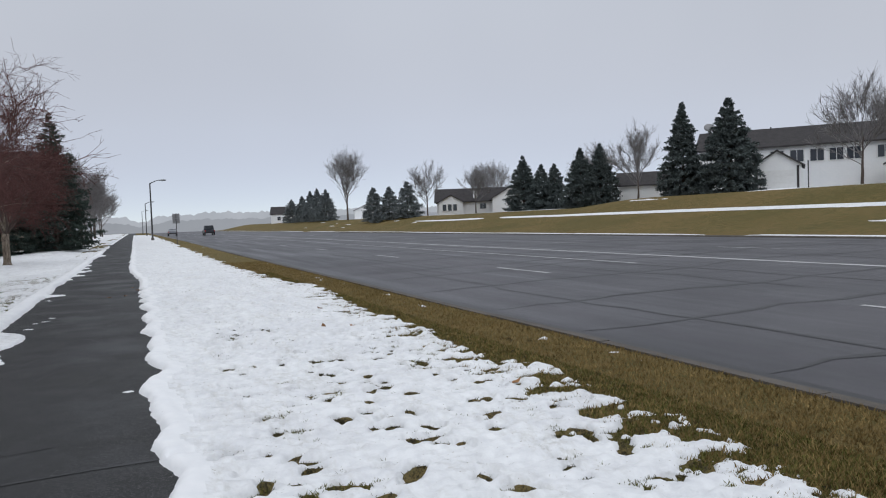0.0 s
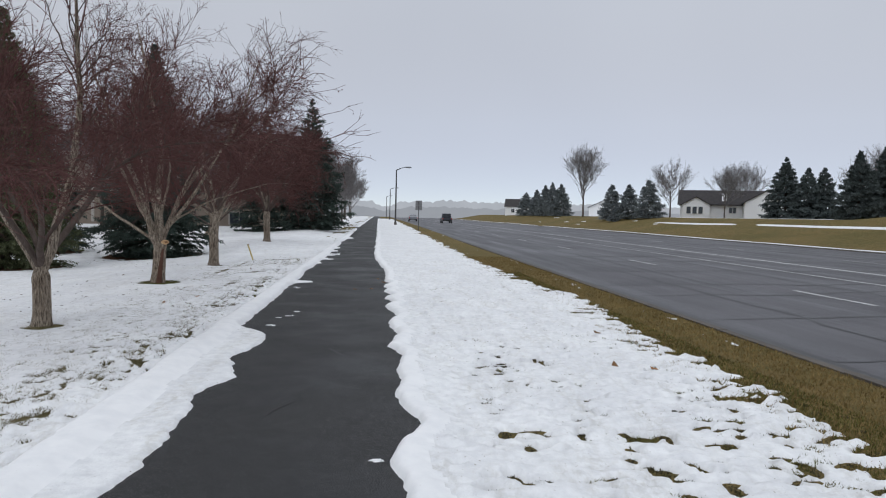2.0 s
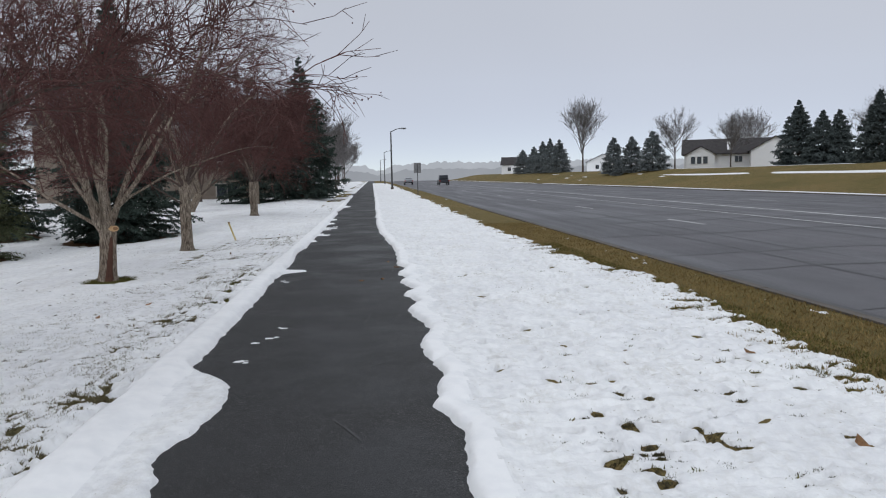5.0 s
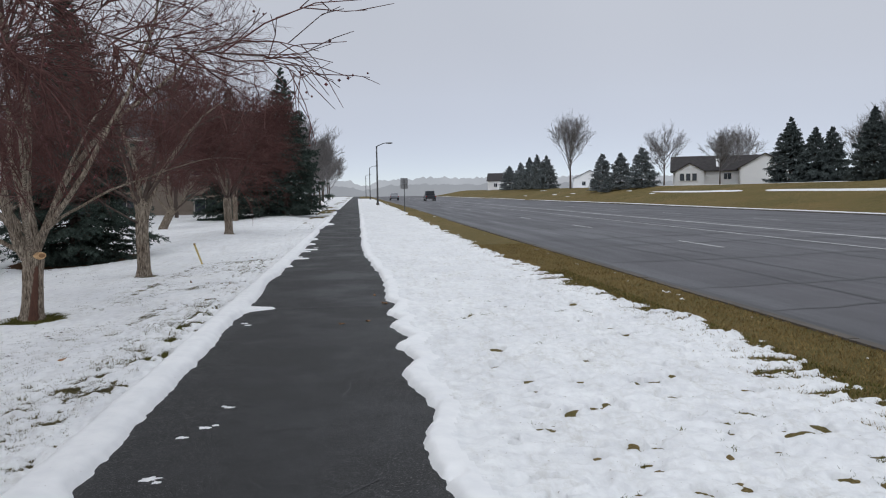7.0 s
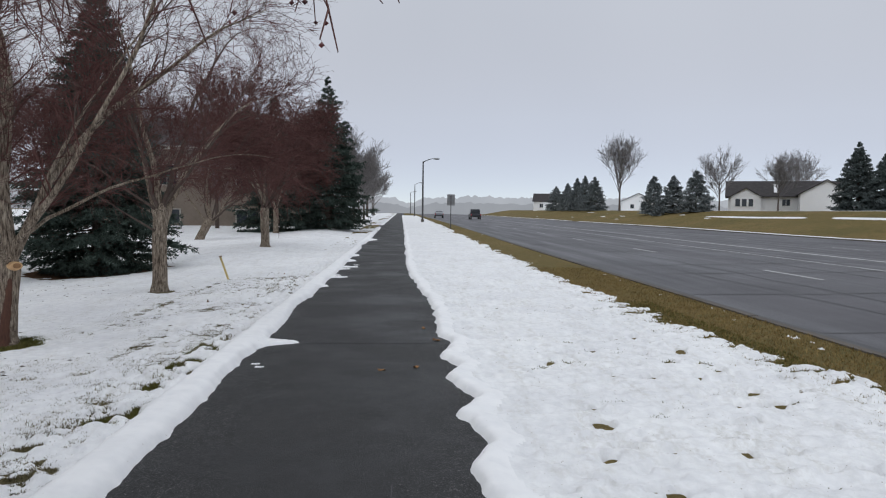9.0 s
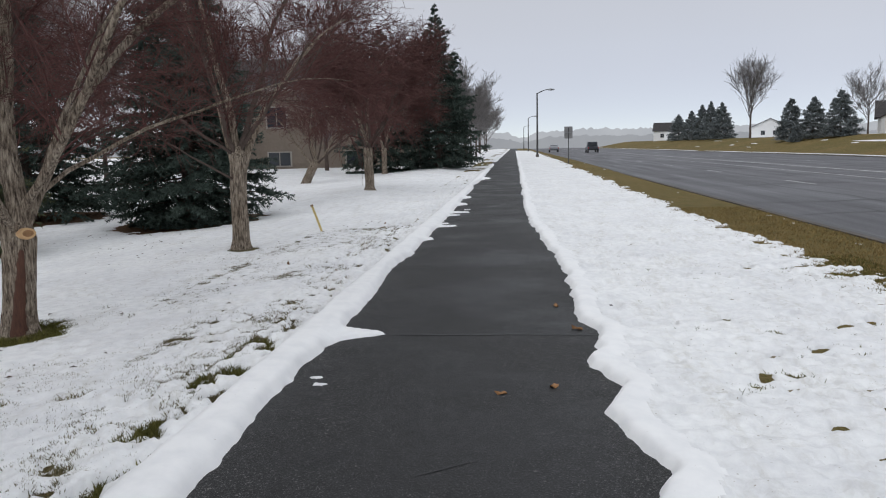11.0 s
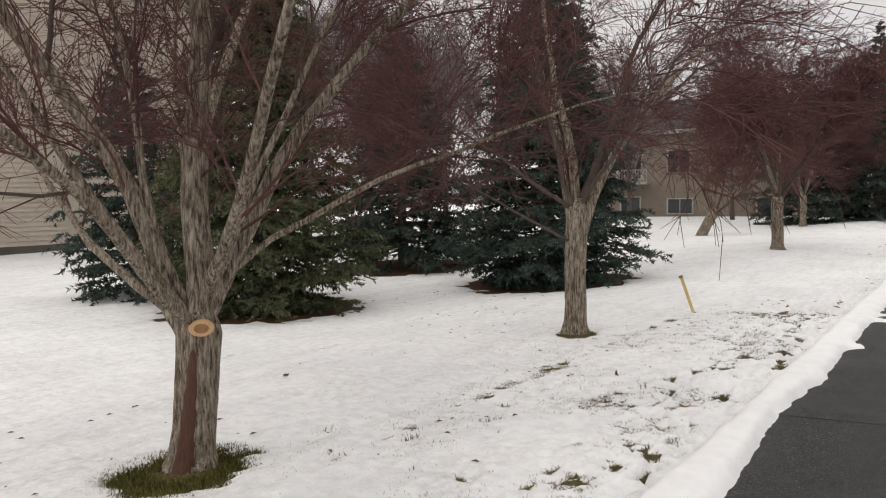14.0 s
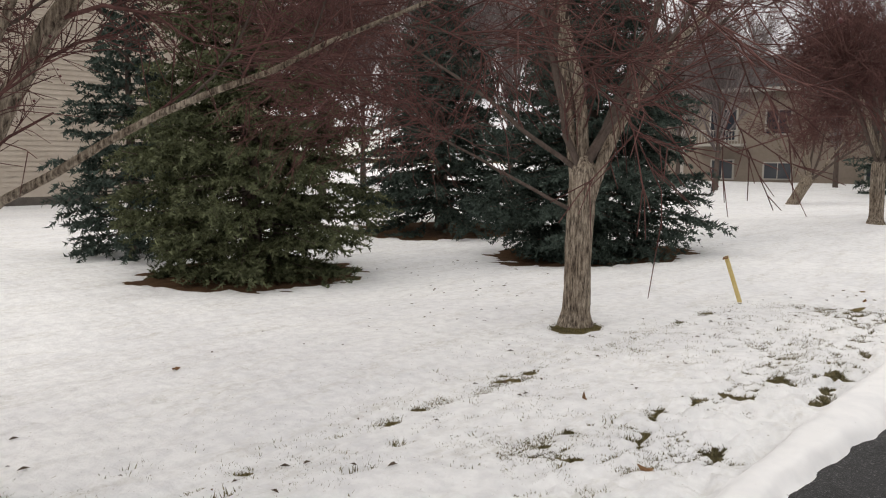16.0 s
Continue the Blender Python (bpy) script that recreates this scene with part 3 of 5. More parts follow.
lx, ly = spaced([(-120, -40, 8), (-40, -16, 1.2), (-16, -8, 0.16), (-8, -4.6, 0.07), (-4.6, -3.6, 0.04), (-3.6, -1.15, 0.026)]), spaced([(-20, 6, 0.8), (6, 26, 0.034), (26, 40, 0.08), (40, 70, 0.35), (70, 300, 4)])
tagged(sheet("snow_cover", lx, ly, lambda x, y: bed(x, y) + stamp(x, y, lx, ly, left_snow(x, y)), M_SNOW, lambda x, y, z: z > bed(x, y) - 0.03, second=(M_BANK, lambda x, y: (-2.0 - x < 0.33 + 0.06 * (vnoise(x, y, 5, 25, 2) - 0.5)) & ((-2.0 - x > -0.02 + 0.08 * (vnoise(x, y, 3, 26, 2) - 0.5)) | (y > 13.3)))), "white crusted snow over the lawn with grassy tufts", "snow", kind="structure")


def far_snow(X, Y):
    strip = np.exp(-((X - 40.5 - 1.5 * (vnoise(X * 0, Y, 0.03, 61) - 0.5)) / 0.45) ** 2) * step(0.30, 0.44, vnoise(X, Y, 0.12, 62, 4)) * step(120, 95, Y)
    kerbside = np.exp(-((X - 30.6) / 0.7) ** 2) * step(0.2, 0.35, vnoise(X, Y, 0.12, 63, 3))
    spots = step(0.80, 0.86, vnoise(X * 1.2, Y * 0.25, 0.6, 64, 3)) * step(33, 35, X)
    yards = step(44, 50, X) * step(0.5, 0.62, vnoise(X, Y, 0.09, 65, 3))
    return -0.03 + 0.09 * np.clip(strip + kerbside + spots * 0.7 + yards, 0, 1.2)


fx, fy = spaced([(30.12, 48, 0.3), (48, 100, 1.5)]), spaced([(-10, 120, 0.7), (120, 300, 3)])
tagged(sheet("snow_cover", fx, fy, lambda x, y: land(x, y) + far_snow(x, y), M_SNOW, lambda x, y, z: z > land(x, y) - 0.02), "thin old snow strips left on brown grass", "snow", kind="structure")

# kerbs, laid in lengths with open joints
kerb_bm = bmesh.new()
prof = [(-0.16, 0.0), (-0.02, 0.0), (0.02, -0.03), (0.05, -0.10), (0.16, -0.108), (0.16, -0.3), (-0.16, -0.3)]
ends = []
for yy in (0.0, 3.03):
    ends.append([kerb_bm.verts.new((px, yy, pz)) for px, pz in prof])
for i in range(len(prof)):
    kerb_bm.faces.new((ends[0][i], ends[0][(i + 1) % 7], ends[1][(i + 1) % 7], ends[1][i]))
kerb_bm.faces.new(ends[0][::-1])
kerb_bm.faces.new(ends[1])
bmesh.ops.recalc_face_normals(kerb_bm, faces=kerb_bm.faces)
kerb = tagged(part("kerb", kerb_bm, M_KERB), "grey concrete kerb and gutter beside the road", "kerb", kind="structure")
kerb.location = (KERB_X, -20, 0.0)
for side in (0, 1):
    for k in range(66):
        if side or k:
            ob = new("kerb_stone", kerb.data)
            ob.parent = kerb
            y = 3.05 * k
            ob.matrix_basis = pose(0, y, 0.004 * math.sin(k * 2.3)) if not side else pose(FAR_X - KERB_X, y + 3.05, -0.015, 0, 0, 180)

# road paint
for x, y0, length, cycle, count, wide in [(9.95, 5.0, 3.05, 12.19, 14, 0.13), (20.6, 7.6, 3.05, 12.19, 13, 0.13)]:
    for k in range(count):
        ys = np.linspace(y0 + k * cycle, y0 + k * cycle + length, 7)
        jit = 0.008 * np.sin(ys * 9)
        V = [(x + s * wide / 2 + jj, yy, road_z(x + s * wide / 2) + 0.005) for yy, jj in zip(ys, jit) for s in (-1, 1)]
        F = [(2 * i, 2 * i + 1, 2 * i + 3, 2 * i + 2) for i in range(6)]
        mesh_object("lane_dash", V, F, M_PAINT, parent=road)
for x, wide, y0, y1 in [(15.9, 0.26, -60, 240), (13.3, 0.13, 18, 240)]:
    ys = np.arange(y0, y1, 1.5)
    V = [(x + s * wide / 2 + 0.01 * math.sin(yy * 0.7), yy, road_z(x + s * wide / 2) + 0.005) for yy in ys for s in (-1, 1)]
    F = [(2 * i, 2 * i + 1, 2 * i + 3, 2 * i + 2) for i in range(len(ys) - 1)]
    mesh_object("lane_line", V, F, M_PAINT, parent=road)


# tar-sealed cracks
def crack(a, b, wide, wob, zf, parent, seed, mat=M_TAR):
    n = 44
    t = np.linspace(0, 1, n)
    a, b = np.array(a, float), np.array(b, float)
    d = (b - a) / np.linalg.norm(b - a)
    nrm = np.array([-d[1], d[0]])
    L = np.linalg.norm(b - a)
    off = wob * (vnoise(t * L, t * 0, 0.5, seed, 3) - 0.5) * 2 + wob * 0.3 * (vnoise(t * L, t * 0, 4, seed + 1, 2) - 0.5)
    w = wide * (0.35 + 1.1 * vnoise(t * L, t * 0, 3, seed + 2, 2)) * np.minimum(1, 8 * np.minimum(t, 1 - t) + 0.15)
    c = a + np.outer(t, b - a) + np.outer(off, nrm)
    V = []
    for p, ww in zip(c, w):
        for s in (-1, 1):
            q = p + nrm * s * ww / 2
            V.append((q[0], q[1], zf(q[0], q[1])))
    F = [(2 * i, 2 * i + 1, 2 * i + 3, 2 * i + 2) for i in range(n - 1)]
    mesh_object("crack", V, F, mat, parent=parent)


road_top = lambda x, y: float(road_z(x)) + 0.0045
for k, yy in enumerate([2.4, 5.5, 8.6, 11.5, 15.2, 19.0, 21.6, 26.5, 31, 34.5, 42, 49, 57, 66, 78]):
    crack((5.35, yy), (29.4, yy + 1.9 + 0.8 * math.sin(k * 1.7)), 0.17, 0.5, road_top, road, 100 + k * 5)
for k, (xx, y0, y1) in enumerate([(7.2, -4, 34), (13.0, -6, 60), (8.6, 20, 70), (18.2, 0, 60), (24, 5, 70), (11.4, 10, 40)]):
    crack((xx, y0), (xx + 0.3, y1), 0.09, 0.25, road_top, road, 300 + k * 5)
# dark wet strip along the gutter, drawn with the crack ribbon
crack((5.40, -6), (5.40, 90), 0.26, 0.04, road_top, road, 390)
trail_top = lambda x, y: 0.0045 + float(0.004 * (vnoise(np.array(x), np.array(y), 0.7, 3) - 0.5) - 0.01 * ((x + 0.97) / 1.4) ** 2)
for k, (a, b, w) in enumerate([((-2.2, 5.0), (0.3, 5.25), 0.026), ((-2.2, 20.1), (0.3, 20.15), 0.028), ((-2.2, 23.6), (0.3, 23.95), 0.02), ((-2.2, 33), (0.3, 33.2), 0.02), ((-2.2, 5.55), (-0.5, 5.9), 0.014), ((-0.9, 8.6), (-0.75, 9.2), 0.012), ((-0.55, 11.2), (-0.7, 11.7), 0.012), ((-1.2, 14.3), (-0.5, 14.4), 0.010), ((-0.5, 15.1), (-0.42, 15.6), 0.010), ((-1.15, 10.2), (-0.85, 10.5), 0.012), ((-0.45, 13.0), (-0.2, 13.3), 0.010), ((-1.0, 17.4), (-0.7, 17.6), 0.010)]):
    crack(a, b, w, 0.05 if k < 4 else 0.14, trail_top, trail, 500 + k * 5)


# ---- grass blades in the melted ground ----
def blades(name, n, place, tall, mat, label, seed, cover=None):
    g = np.random.default_rng(seed)
    x, y = place(g, n)
    z = land(x, y) - 0.005
    a = g.random(n) * 2 * np.pi
    h = tall * (0.4 + 0.8 * g.random(n))
    if cover:
        h = np.maximum(cover(x, y), 0.0) + tall * (0.3 + 0.7 * g.random(n))
    lean = (g.random((n, 2)) - 0.5) * 1.7 * np.minimum(h, 0.04)[:, None]
    w = 0.004 + 0.004 * g.random(n)
    p0 = np.stack([x - w * np.cos(a), y - w * np.sin(a), z], -1)
    p1 = np.stack([x + w * np.cos(a), y + w * np.sin(a), z], -1)
    p2 = np.stack([x + lean[:, 0], y + lean[:, 1], z + h], -1)
    V = np.stack([p0, p1, p2], 1).reshape(-1, 3)
    return tagged(mesh_object(name, V, np.arange(3 * n).reshape(-1, 3), mat), label, "grass", kind="stuff")


def verge_place(g, n):
    y = 2.6 + 30 * g.random(n) ** 1.6
    return 3.0 + 1.95 * g.random(n) ** 0.8, y


def patches_place(g, n):
    x, y = 0.4 + 3.6 * g.random(n * 5), 2.6 + 22 * g.random(n * 5) ** 1.4
    k = right_snow(x, y) < 0.012
    x, y = x[k][:n], y[k][:n]
    return np.resize(x, n), np.resize(y, n)


def print_place(g, n):
    p = np.array([q[:6] for q in PRINTS if q[0] > 0 and q[3] > 0.045 and q[1] < 12])
    k = g.integers(0, len(p), n)
    u, w = g.normal(size=n) * 0.42 * p[k, 2] * p[k, 5], g.normal(size=n) * 0.42 * p[k, 2]
    c, d = np.cos(p[k, 4]), np.sin(p[k, 4])
    return p[k, 0] + u * c - w * d, p[k, 1] + u * d + w * c


def lawn_place(g, n):
    x, y = -2.3 - 3.4 * g.random(n * 8) ** 1.4, 7 + 22 * g.random(n * 8)
    bank = -2.0 - x
    T = left_snow(x, y)
    cover = np.exp(-((bank - 0.7) / 0.3) ** 2) + 0.22 * np.exp(-((bank - 1.9) / 0.9) ** 2)
    k = (bank > 0.36) & ((T < 0.014) | ((vnoise(x, y, 9, 91, 3) > 0.54) & (g.random(n * 8) < 1.2 * cover * step(0.25, 0.5, vnoise(x, y, 0.6, 92, 2)))))
    x, y = x[k][:n], y[k][:n]
    return np.resize(x, n), np.resize(y, n)


def well_place(g, n):
    tx, ty = TREES["b"]
    a, r = g.random(n) * 6.283, 0.12 + 0.36 * np.sqrt(g.random(n))
    x, y = tx + 0.10 + r * np.cos(a), ty - 0.16 + 1.25 * r * np.sin(a)
    return x, y


blades("well_grass", 9000, well_place, 0.045, M_GREENBLADE, "green-brown grass round the pruned trunk", 8)
def tuft_place(g, n):
    x, y = -2.34 - 0.36 * g.random(n * 6), 16.8 + 3.4 * g.random(n * 6)
    k = vnoise(x, y, 3.5, 93, 2) > 0.55
    return np.resize(x[k][:n], n), np.resize(y[k][:n], n)


blades("bank_tufts", 9000, tuft_place, 0.055, M_GREENBLADE, "yellow-green grass clumps beside the snow bank", 9)
blades("verge_grass", 60000, verge_place, 0.045, M_BLADE, "dry tan grass along the kerb", 3)
blades("print_grass", 26000, print_place, 0.022, M_PRINTBLADE, "dark flattened grass in the footprints", 6)
blades("patch_grass", 45000, patches_place, 0.032, M_GREENBLADE, "green-brown tufts showing through snow", 4)
blades("lawn_grass", 190000, lawn_place, 0.022, M_LAWNBLADE, "grey-brown grass tips poking through thin snow", 5, left_snow)


# ---- trees ----
def unit(v):
    return v / (np.linalg.norm(v, axis=-1, keepdims=True) + 1e-9)


def grow(g, start, way, length, n, wobble, trend):
    """Paths that wander from start; trend: pull on the direction, from root to tip."""
    P = np.zeros((len(start), n, 3))
    P[:, 0] = start
    d = unit(way)
    for i in range(1, n):
        pull = trend[0] * (1 - i / n) + trend[1] * (i / n)
        d = unit(d + g.normal(size=d.shape) * wobble + pull)
        P[:, i] = P[:, i - 1] + d * (length / (n - 1))[:, None]
    return P


def sprout(g, P, R, count, t0, spread, upward, inner=0.6):
    """Starts, ways and girths of side shoots on the paths P."""
    M, N, _ = P.shape
    m = g.integers(0, M, count)
    t = t0 + (1 - t0) * g.random(count) ** inner
    f = t * (N - 1)
    i = np.minimum(f.astype(int), N - 2)
    w = (f - i)[:, None]
    s = P[m, i] * (1 - w) + P[m, i + 1] * w
    tang = unit(P[m, i + 1] - P[m, i])
    side = unit(np.cross(tang, g.normal(size=(count, 3))))
    a = spread * (0.6 + 0.8 * g.random(count))[:, None]
    way = unit(tang * np.cos(a) + side * np.sin(a) + np.array([0, 0, upward]))
    return s, way, R[m, i] * (1 - t * 0.25), m


def taper(r0, n, tip):
    return r0[:, None] * np.linspace(1, tip, n)[None]


def fissures(ang, z, r, seed):
    """Ridged bark: long plates with deep cracks between, as a share of the radius."""
    wrap = lambda f, zs, sd: vnoise(np.cos(ang) * r * f + 9 + z * zs, np.sin(ang) * r * f + 5 + z * zs * 0.7, 1.0, sd, 2)
    plate = np.abs(wrap(42, 1.6, seed) - 0.5) * 2
    return -0.10 * (1 - step(0.0, 0.22, plate)) + 0.05 * (wrap(90, 9, seed + 3) - 0.5)


def crab_tree(name, seed, m, limbs, trunk_r, trunk_h, label, lean=(0.0, 0.0), shoots=(46, 420, 2600, 4200), berry_n=1500, twig_r=0.0026, bark_from=0.06, airy=0.32):
    """A bare crab apple: short trunk, arching limbs, dense twigs, dried fruit. limbs: way x, y, z, length, girth, start height."""
    g = np.random.default_rng(seed)
    root = thing(name, m, label, "tree", "crab apple trees in the lawn")
    tp = np.zeros((1, 9, 3))
    hs = np.linspace(-0.06, trunk_h, 9)
    tp[0, :, 2] = hs
    tp[0, :, 0], tp[0, :, 1] = lean[0] * np.abs(hs / trunk_h) ** 1.2 + 0.008 * np.sin(hs * 5), lean[1] * hs / trunk_h
    tr = trunk_r * (1 + 0.5 * np.exp(-(hs + 0.06) / 0.09) + 0.10 * (hs / trunk_h) ** 3)[None]
    hs2 = np.linspace(hs[0], hs[-1], 44)
    tp, tr = np.stack([np.interp(hs2, hs, tp[0, :, q]) for q in range(3)], -1)[None], np.interp(hs2, hs, tr[0])[None]
    tr = tr * np.sqrt(np.clip((trunk_h + 0.02 - hs2) / 0.22, 0.04, 1))[None]
    v, f = tubes(tp, tr, 56)
    ang = np.arctan2(v[:, 1], v[:, 0])
    flute = 1 + 0.06 * np.sin(ang * 3 + 1.3 + v[:, 2] * 1.5) + 0.035 * np.sin(ang * 7 + v[:, 2] * 3)
    axis = np.repeat(tp[0], 56, axis=0)
    v = axis + (v - axis) * (flute + fissures(ang, v[:, 2], trunk_r, seed))[:, None]
    mesh_object("trunk", v, f, M_BARK, root, "grey fissured trunk", smooth=True)
    L = np.array(limbs)
    frac = np.clip(L[:, 5] / trunk_h, 0, 1)[:, None]
    start = np.stack([lean[0] * frac[:, 0] ** 1.2, lean[1] * frac[:, 0], L[:, 5] - 0.05], -1)
    P1 = grow(g, start, L[:, :3], L[:, 3] * 1.04, 14, 0.10, (np.array([0, 0, 0.08]), np.array([0, 0, -0.115])))
    P1[:, :, 2] = np.maximum(P1[:, :, 2], start[:, None, 2] + 1.1 * np.linspace(0, 1, 14)[None])
    R1 = L[:, 4][:, None] * (0.05 + 0.95 * np.linspace(1, 0, 14)[None] ** 0.9)
    for k in range(len(L)):
        tt, t0 = np.linspace(0, 13, 66), np.arange(14)
        Pk, Rk = np.stack([np.interp(tt, t0, P1[k, :, q]) for q in range(3)], -1)[None], np.interp(tt, t0, R1[k])[None]
        sides = 26 if L[k, 4] > 0.05 else 12
        v, f = tubes(Pk, Rk, sides)
        ax, turn = np.repeat(Pk[0], sides, axis=0), np.tile(np.arange(sides) * 2 * np.pi / sides, 66)
        v = ax + (v - ax) * (1 + fissures(turn, v[:, 2], L[k, 4] * 1.3, seed + k))[:, None]
        mesh_object("limb", v, f, M_BARK if L[k, 4] > bark_from else M_LIMB, root, smooth=True)
    nb, ns, nt, nf = shoots
    s, w, r, _ = sprout(g, P1, R1, nb, 0.22, 0.75, 0.32)
    l2 = (0.6 + 1.1 * g.random(nb))
    P2 = grow(g, s, w, l2, 9, 0.19, (np.array([0, 0, 0.05]), np.array([0, 0, -0.16])))
    P2[:, :, 2] = np.maximum(P2[:, :, 2], np.minimum(1.8, P2[:, :1, 2]) + 0.12 * np.linspace(0, 1, 9)[None])
    R2 = taper(np.clip(r * 0.42, 0.0045, 0.030), 9, 0.25)
    Pa, Ra = np.concatenate([P1[:, ::2][:, :7], P2[:, :7]]), np.concatenate([R1[:, ::2][:, :7], R2[:, :7]])
    s, w, r, _ = sprout(g, Pa, Ra, ns, 0.12, 0.68, 0.10, 0.9)
    low_in = (g.random(ns) < np.where(s[:, 2] < 3.5, 1.0, airy + 0.12)) & (s[:, 2] > 1.25)
    s, w, r, ns = s[low_in], w[low_in], r[low_in], int(low_in.sum())
    P3 = grow(g, s, w, 0.35 + 0.6 * g.random(ns), 7, 0.11, (np.array([0, 0, 0.04]), np.array([0, 0, -0.13])))
    clear = P3[:, :, 2].min(axis=1) > 1.5
    P3, r = P3[clear], r[clear]
    R3 = taper(np.clip(r * 0.45, twig_r * 1.6, 0.012), 7, 0.4)
    s, w, r, _ = sprout(g, np.concatenate([P2[:, 2:9], P3]), np.concatenate([R2[:, 2:9], R3]), nt, 0.1, 0.6, 0.06)
    low_in = (g.random(nt) < np.where(s[:, 2] < 3.4, 1.0, airy)) & (s[:, 2] > 1.3)
    s, w, nt = s[low_in], w[low_in], int(low_in.sum())
    P4 = grow(g, s, w, 0.15 + 0.33 * g.random(nt), 4, 0.17, (np.array([0, 0, 0.04]), np.array([0, 0, -0.12])))
    P4 = P4[P4[:, :, 2].min(axis=1) > 1.4]
    R4 = taper(np.full(len(P4), twig_r * 1.25), 4, 0.55)
    s, w, r, _ = sprout(g, P4, R4, nf, 0.1, 0.5, 0.03)
    P5 = grow(g, s, w, 0.08 + 0.2 * g.random(nf), 3, 0.18, (np.array([0, 0, 0.0]), np.array([0, 0, -0.15])))
    R5 = taper(np.full(nf, twig_r), 3, 0.6)
    v, f = tubes(P2, R2, 7)
    mesh_object("branch_work", v, f, M_LIMB, root, smooth=True, kind="stuff")
    v, f = joined(tubes(P3[:, ::2], R3[:, ::2], 4), tubes(P4[:, [0, 2, 3]], R4[:, [0, 2, 3]], 3), tubes(P5[:, ::2], R5[:, ::2], 3))
    mesh_object("crown", v, f, M_TWIG, root, "dense red-brown bare twigs", kind="stuff")
    if berry_n:
        ends = np.concatenate([P5[:, -1], P4[:, -1]])
        pick = ends[g.integers(0, len(ends), berry_n)] + g.normal(size=(berry_n, 3)) * 0.015
        pick = pick[pick[:, 2] > 1.9]
        n = len(pick)
        o = np.array([[1, 0, 0], [-1, 0, 0], [0, 1, 0], [0, -1, 0], [0, 0, 1], [0, 0, -1]], float)
        rad = (0.006 + 0.005 * g.random(n))[:, None, None] * max(1.0, twig_r / 0.003)
        V = (pick[:, None] + o[None] * rad).reshape(-1, 3)
        tri = np.array([[0, 2, 4], [2, 1, 4], [1, 3, 4], [3, 0, 4], [2, 0, 5], [1, 2, 5], [3, 1, 5], [0, 3, 5]])
        F = (np.arange(n)[:, None, None] * 6 + tri[None]).reshape(-1, 3)
        mesh_object("fruit", V, F, M_BERRY, root, "shrivelled dark red fruit", kind="stuff")
    return root


def at_ground(xy, turn=0.0):
    return pose(xy[0], xy[1], float(land(xy[0], xy[1])), 0, 0, turn)


def fan(seed, n, z, girth, length=(3.6, 5.0), tilt=(0.25, 0.75)):
    """Limbs that fan out round the trunk."""
    g = np.random.default_rng(seed)
    rows = []
    for k in range(n):
        a = 2 * math.pi * (k + 0.5 * g.random()) / n
        t = tilt[0] + (tilt[1] - tilt[0]) * g.random()
        rows.append((math.cos(a) * math.sin(t), math.sin(a) * math.sin(t), math.cos(t), length[0] + (length[1] - length[0]) * g.random(), girth * (0.7 + 0.5 * g.random()), z - 0.25 * g.random()))
    return rows


# the tree beside the trail with a pruned limb; right and back as seen from the trail
RT, BK = (0.64, 0.77), (-0.77, 0.64)


def seen_way(right, back, up):
    return (right * RT[0] + back * BK[0], right * RT[1] + back * BK[1], up)


B_LIMBS = [
    (*seen_way(0.20, 0.10, 1.0), 5.0, 0.105, 0.94), (*seen_way(0.36, -0.12, 1.0), 4.8, 0.065, 1.0), (*seen_way(-0.18, 0.25, 1.0), 4.7, 0.062, 0.95),
    (*seen_way(-0.62, 0.05, 1.0), 5.0, 0.075, 0.78), (*seen_way(0.95, 0.25, 0.70), 3.6, 0.027, 1.2), (*seen_way(-0.5, -0.75, 0.9), 4.4, 0.04, 0.95),
    (*seen_way(0.75, -0.35, 1.0), 4.2, 0.030, 1.15), (*seen_way(0.1, 0.9, 0.9), 4.2, 0.038, 1.1), (*seen_way(-0.95, 0.5, 0.45), 3.4, 0.04, 0.95), (0.80, 0.0, 0.95, 5.2, 0.045, 1.2), (*seen_way(-0.85, 0.15, 0.85), 4.6, 0.036, 0.95), (*seen_way(-0.6, 0.5, 1.0), 4.4, 0.034, 1.0)]
tree_b = crab_tree("crab_apple_tree", 22, at_ground(TREES["b"]), B_LIMBS, 0.142, 1.1, "bare crab apple with forked trunk, sawn limb scar and split bark", lean=(0.07, 0.085), shoots=(120, 1200, 6800, 7600), berry_n=1500, twig_r=0.0028, bark_from=0.025)
# sawn limb scar and the split below it
scar_dir = Vector((0.80, -0.60, 0.12)).normalized()
scar_m = Matrix.Translation(Vector((0.058, 0.07, 0.93)) + scar_dir * 0.145) @ scar_dir.to_track_quat("Z", "Y").to_matrix().to_4x4()
bm = bmesh.new()
bmesh.ops.create_cone(bm, cap_ends=True, segments=28, radius1=0.075, radius2=0.062, depth=0.09, matrix=scar_m @ Matrix.Diagonal((1.12, 0.8, 1, 1)))
scar = part("pruning_scar", bm, M_SAWN, tree_b, "pale freshly sawn limb scar")
bm = bmesh.new()
bmesh.ops.create_cone(bm, cap_ends=True, segments=22, radius1=0.042, radius2=0.040, depth=0.008, matrix=scar_m @ Matrix.Translation((0, 0, 0.048)) @ Matrix.Diagonal((1.15, 0.75, 1, 1)))
part("scar_core", bm, M_SAWNDARK, scar)
hs = np.linspace(-0.02, 0.80, 26)
V = []
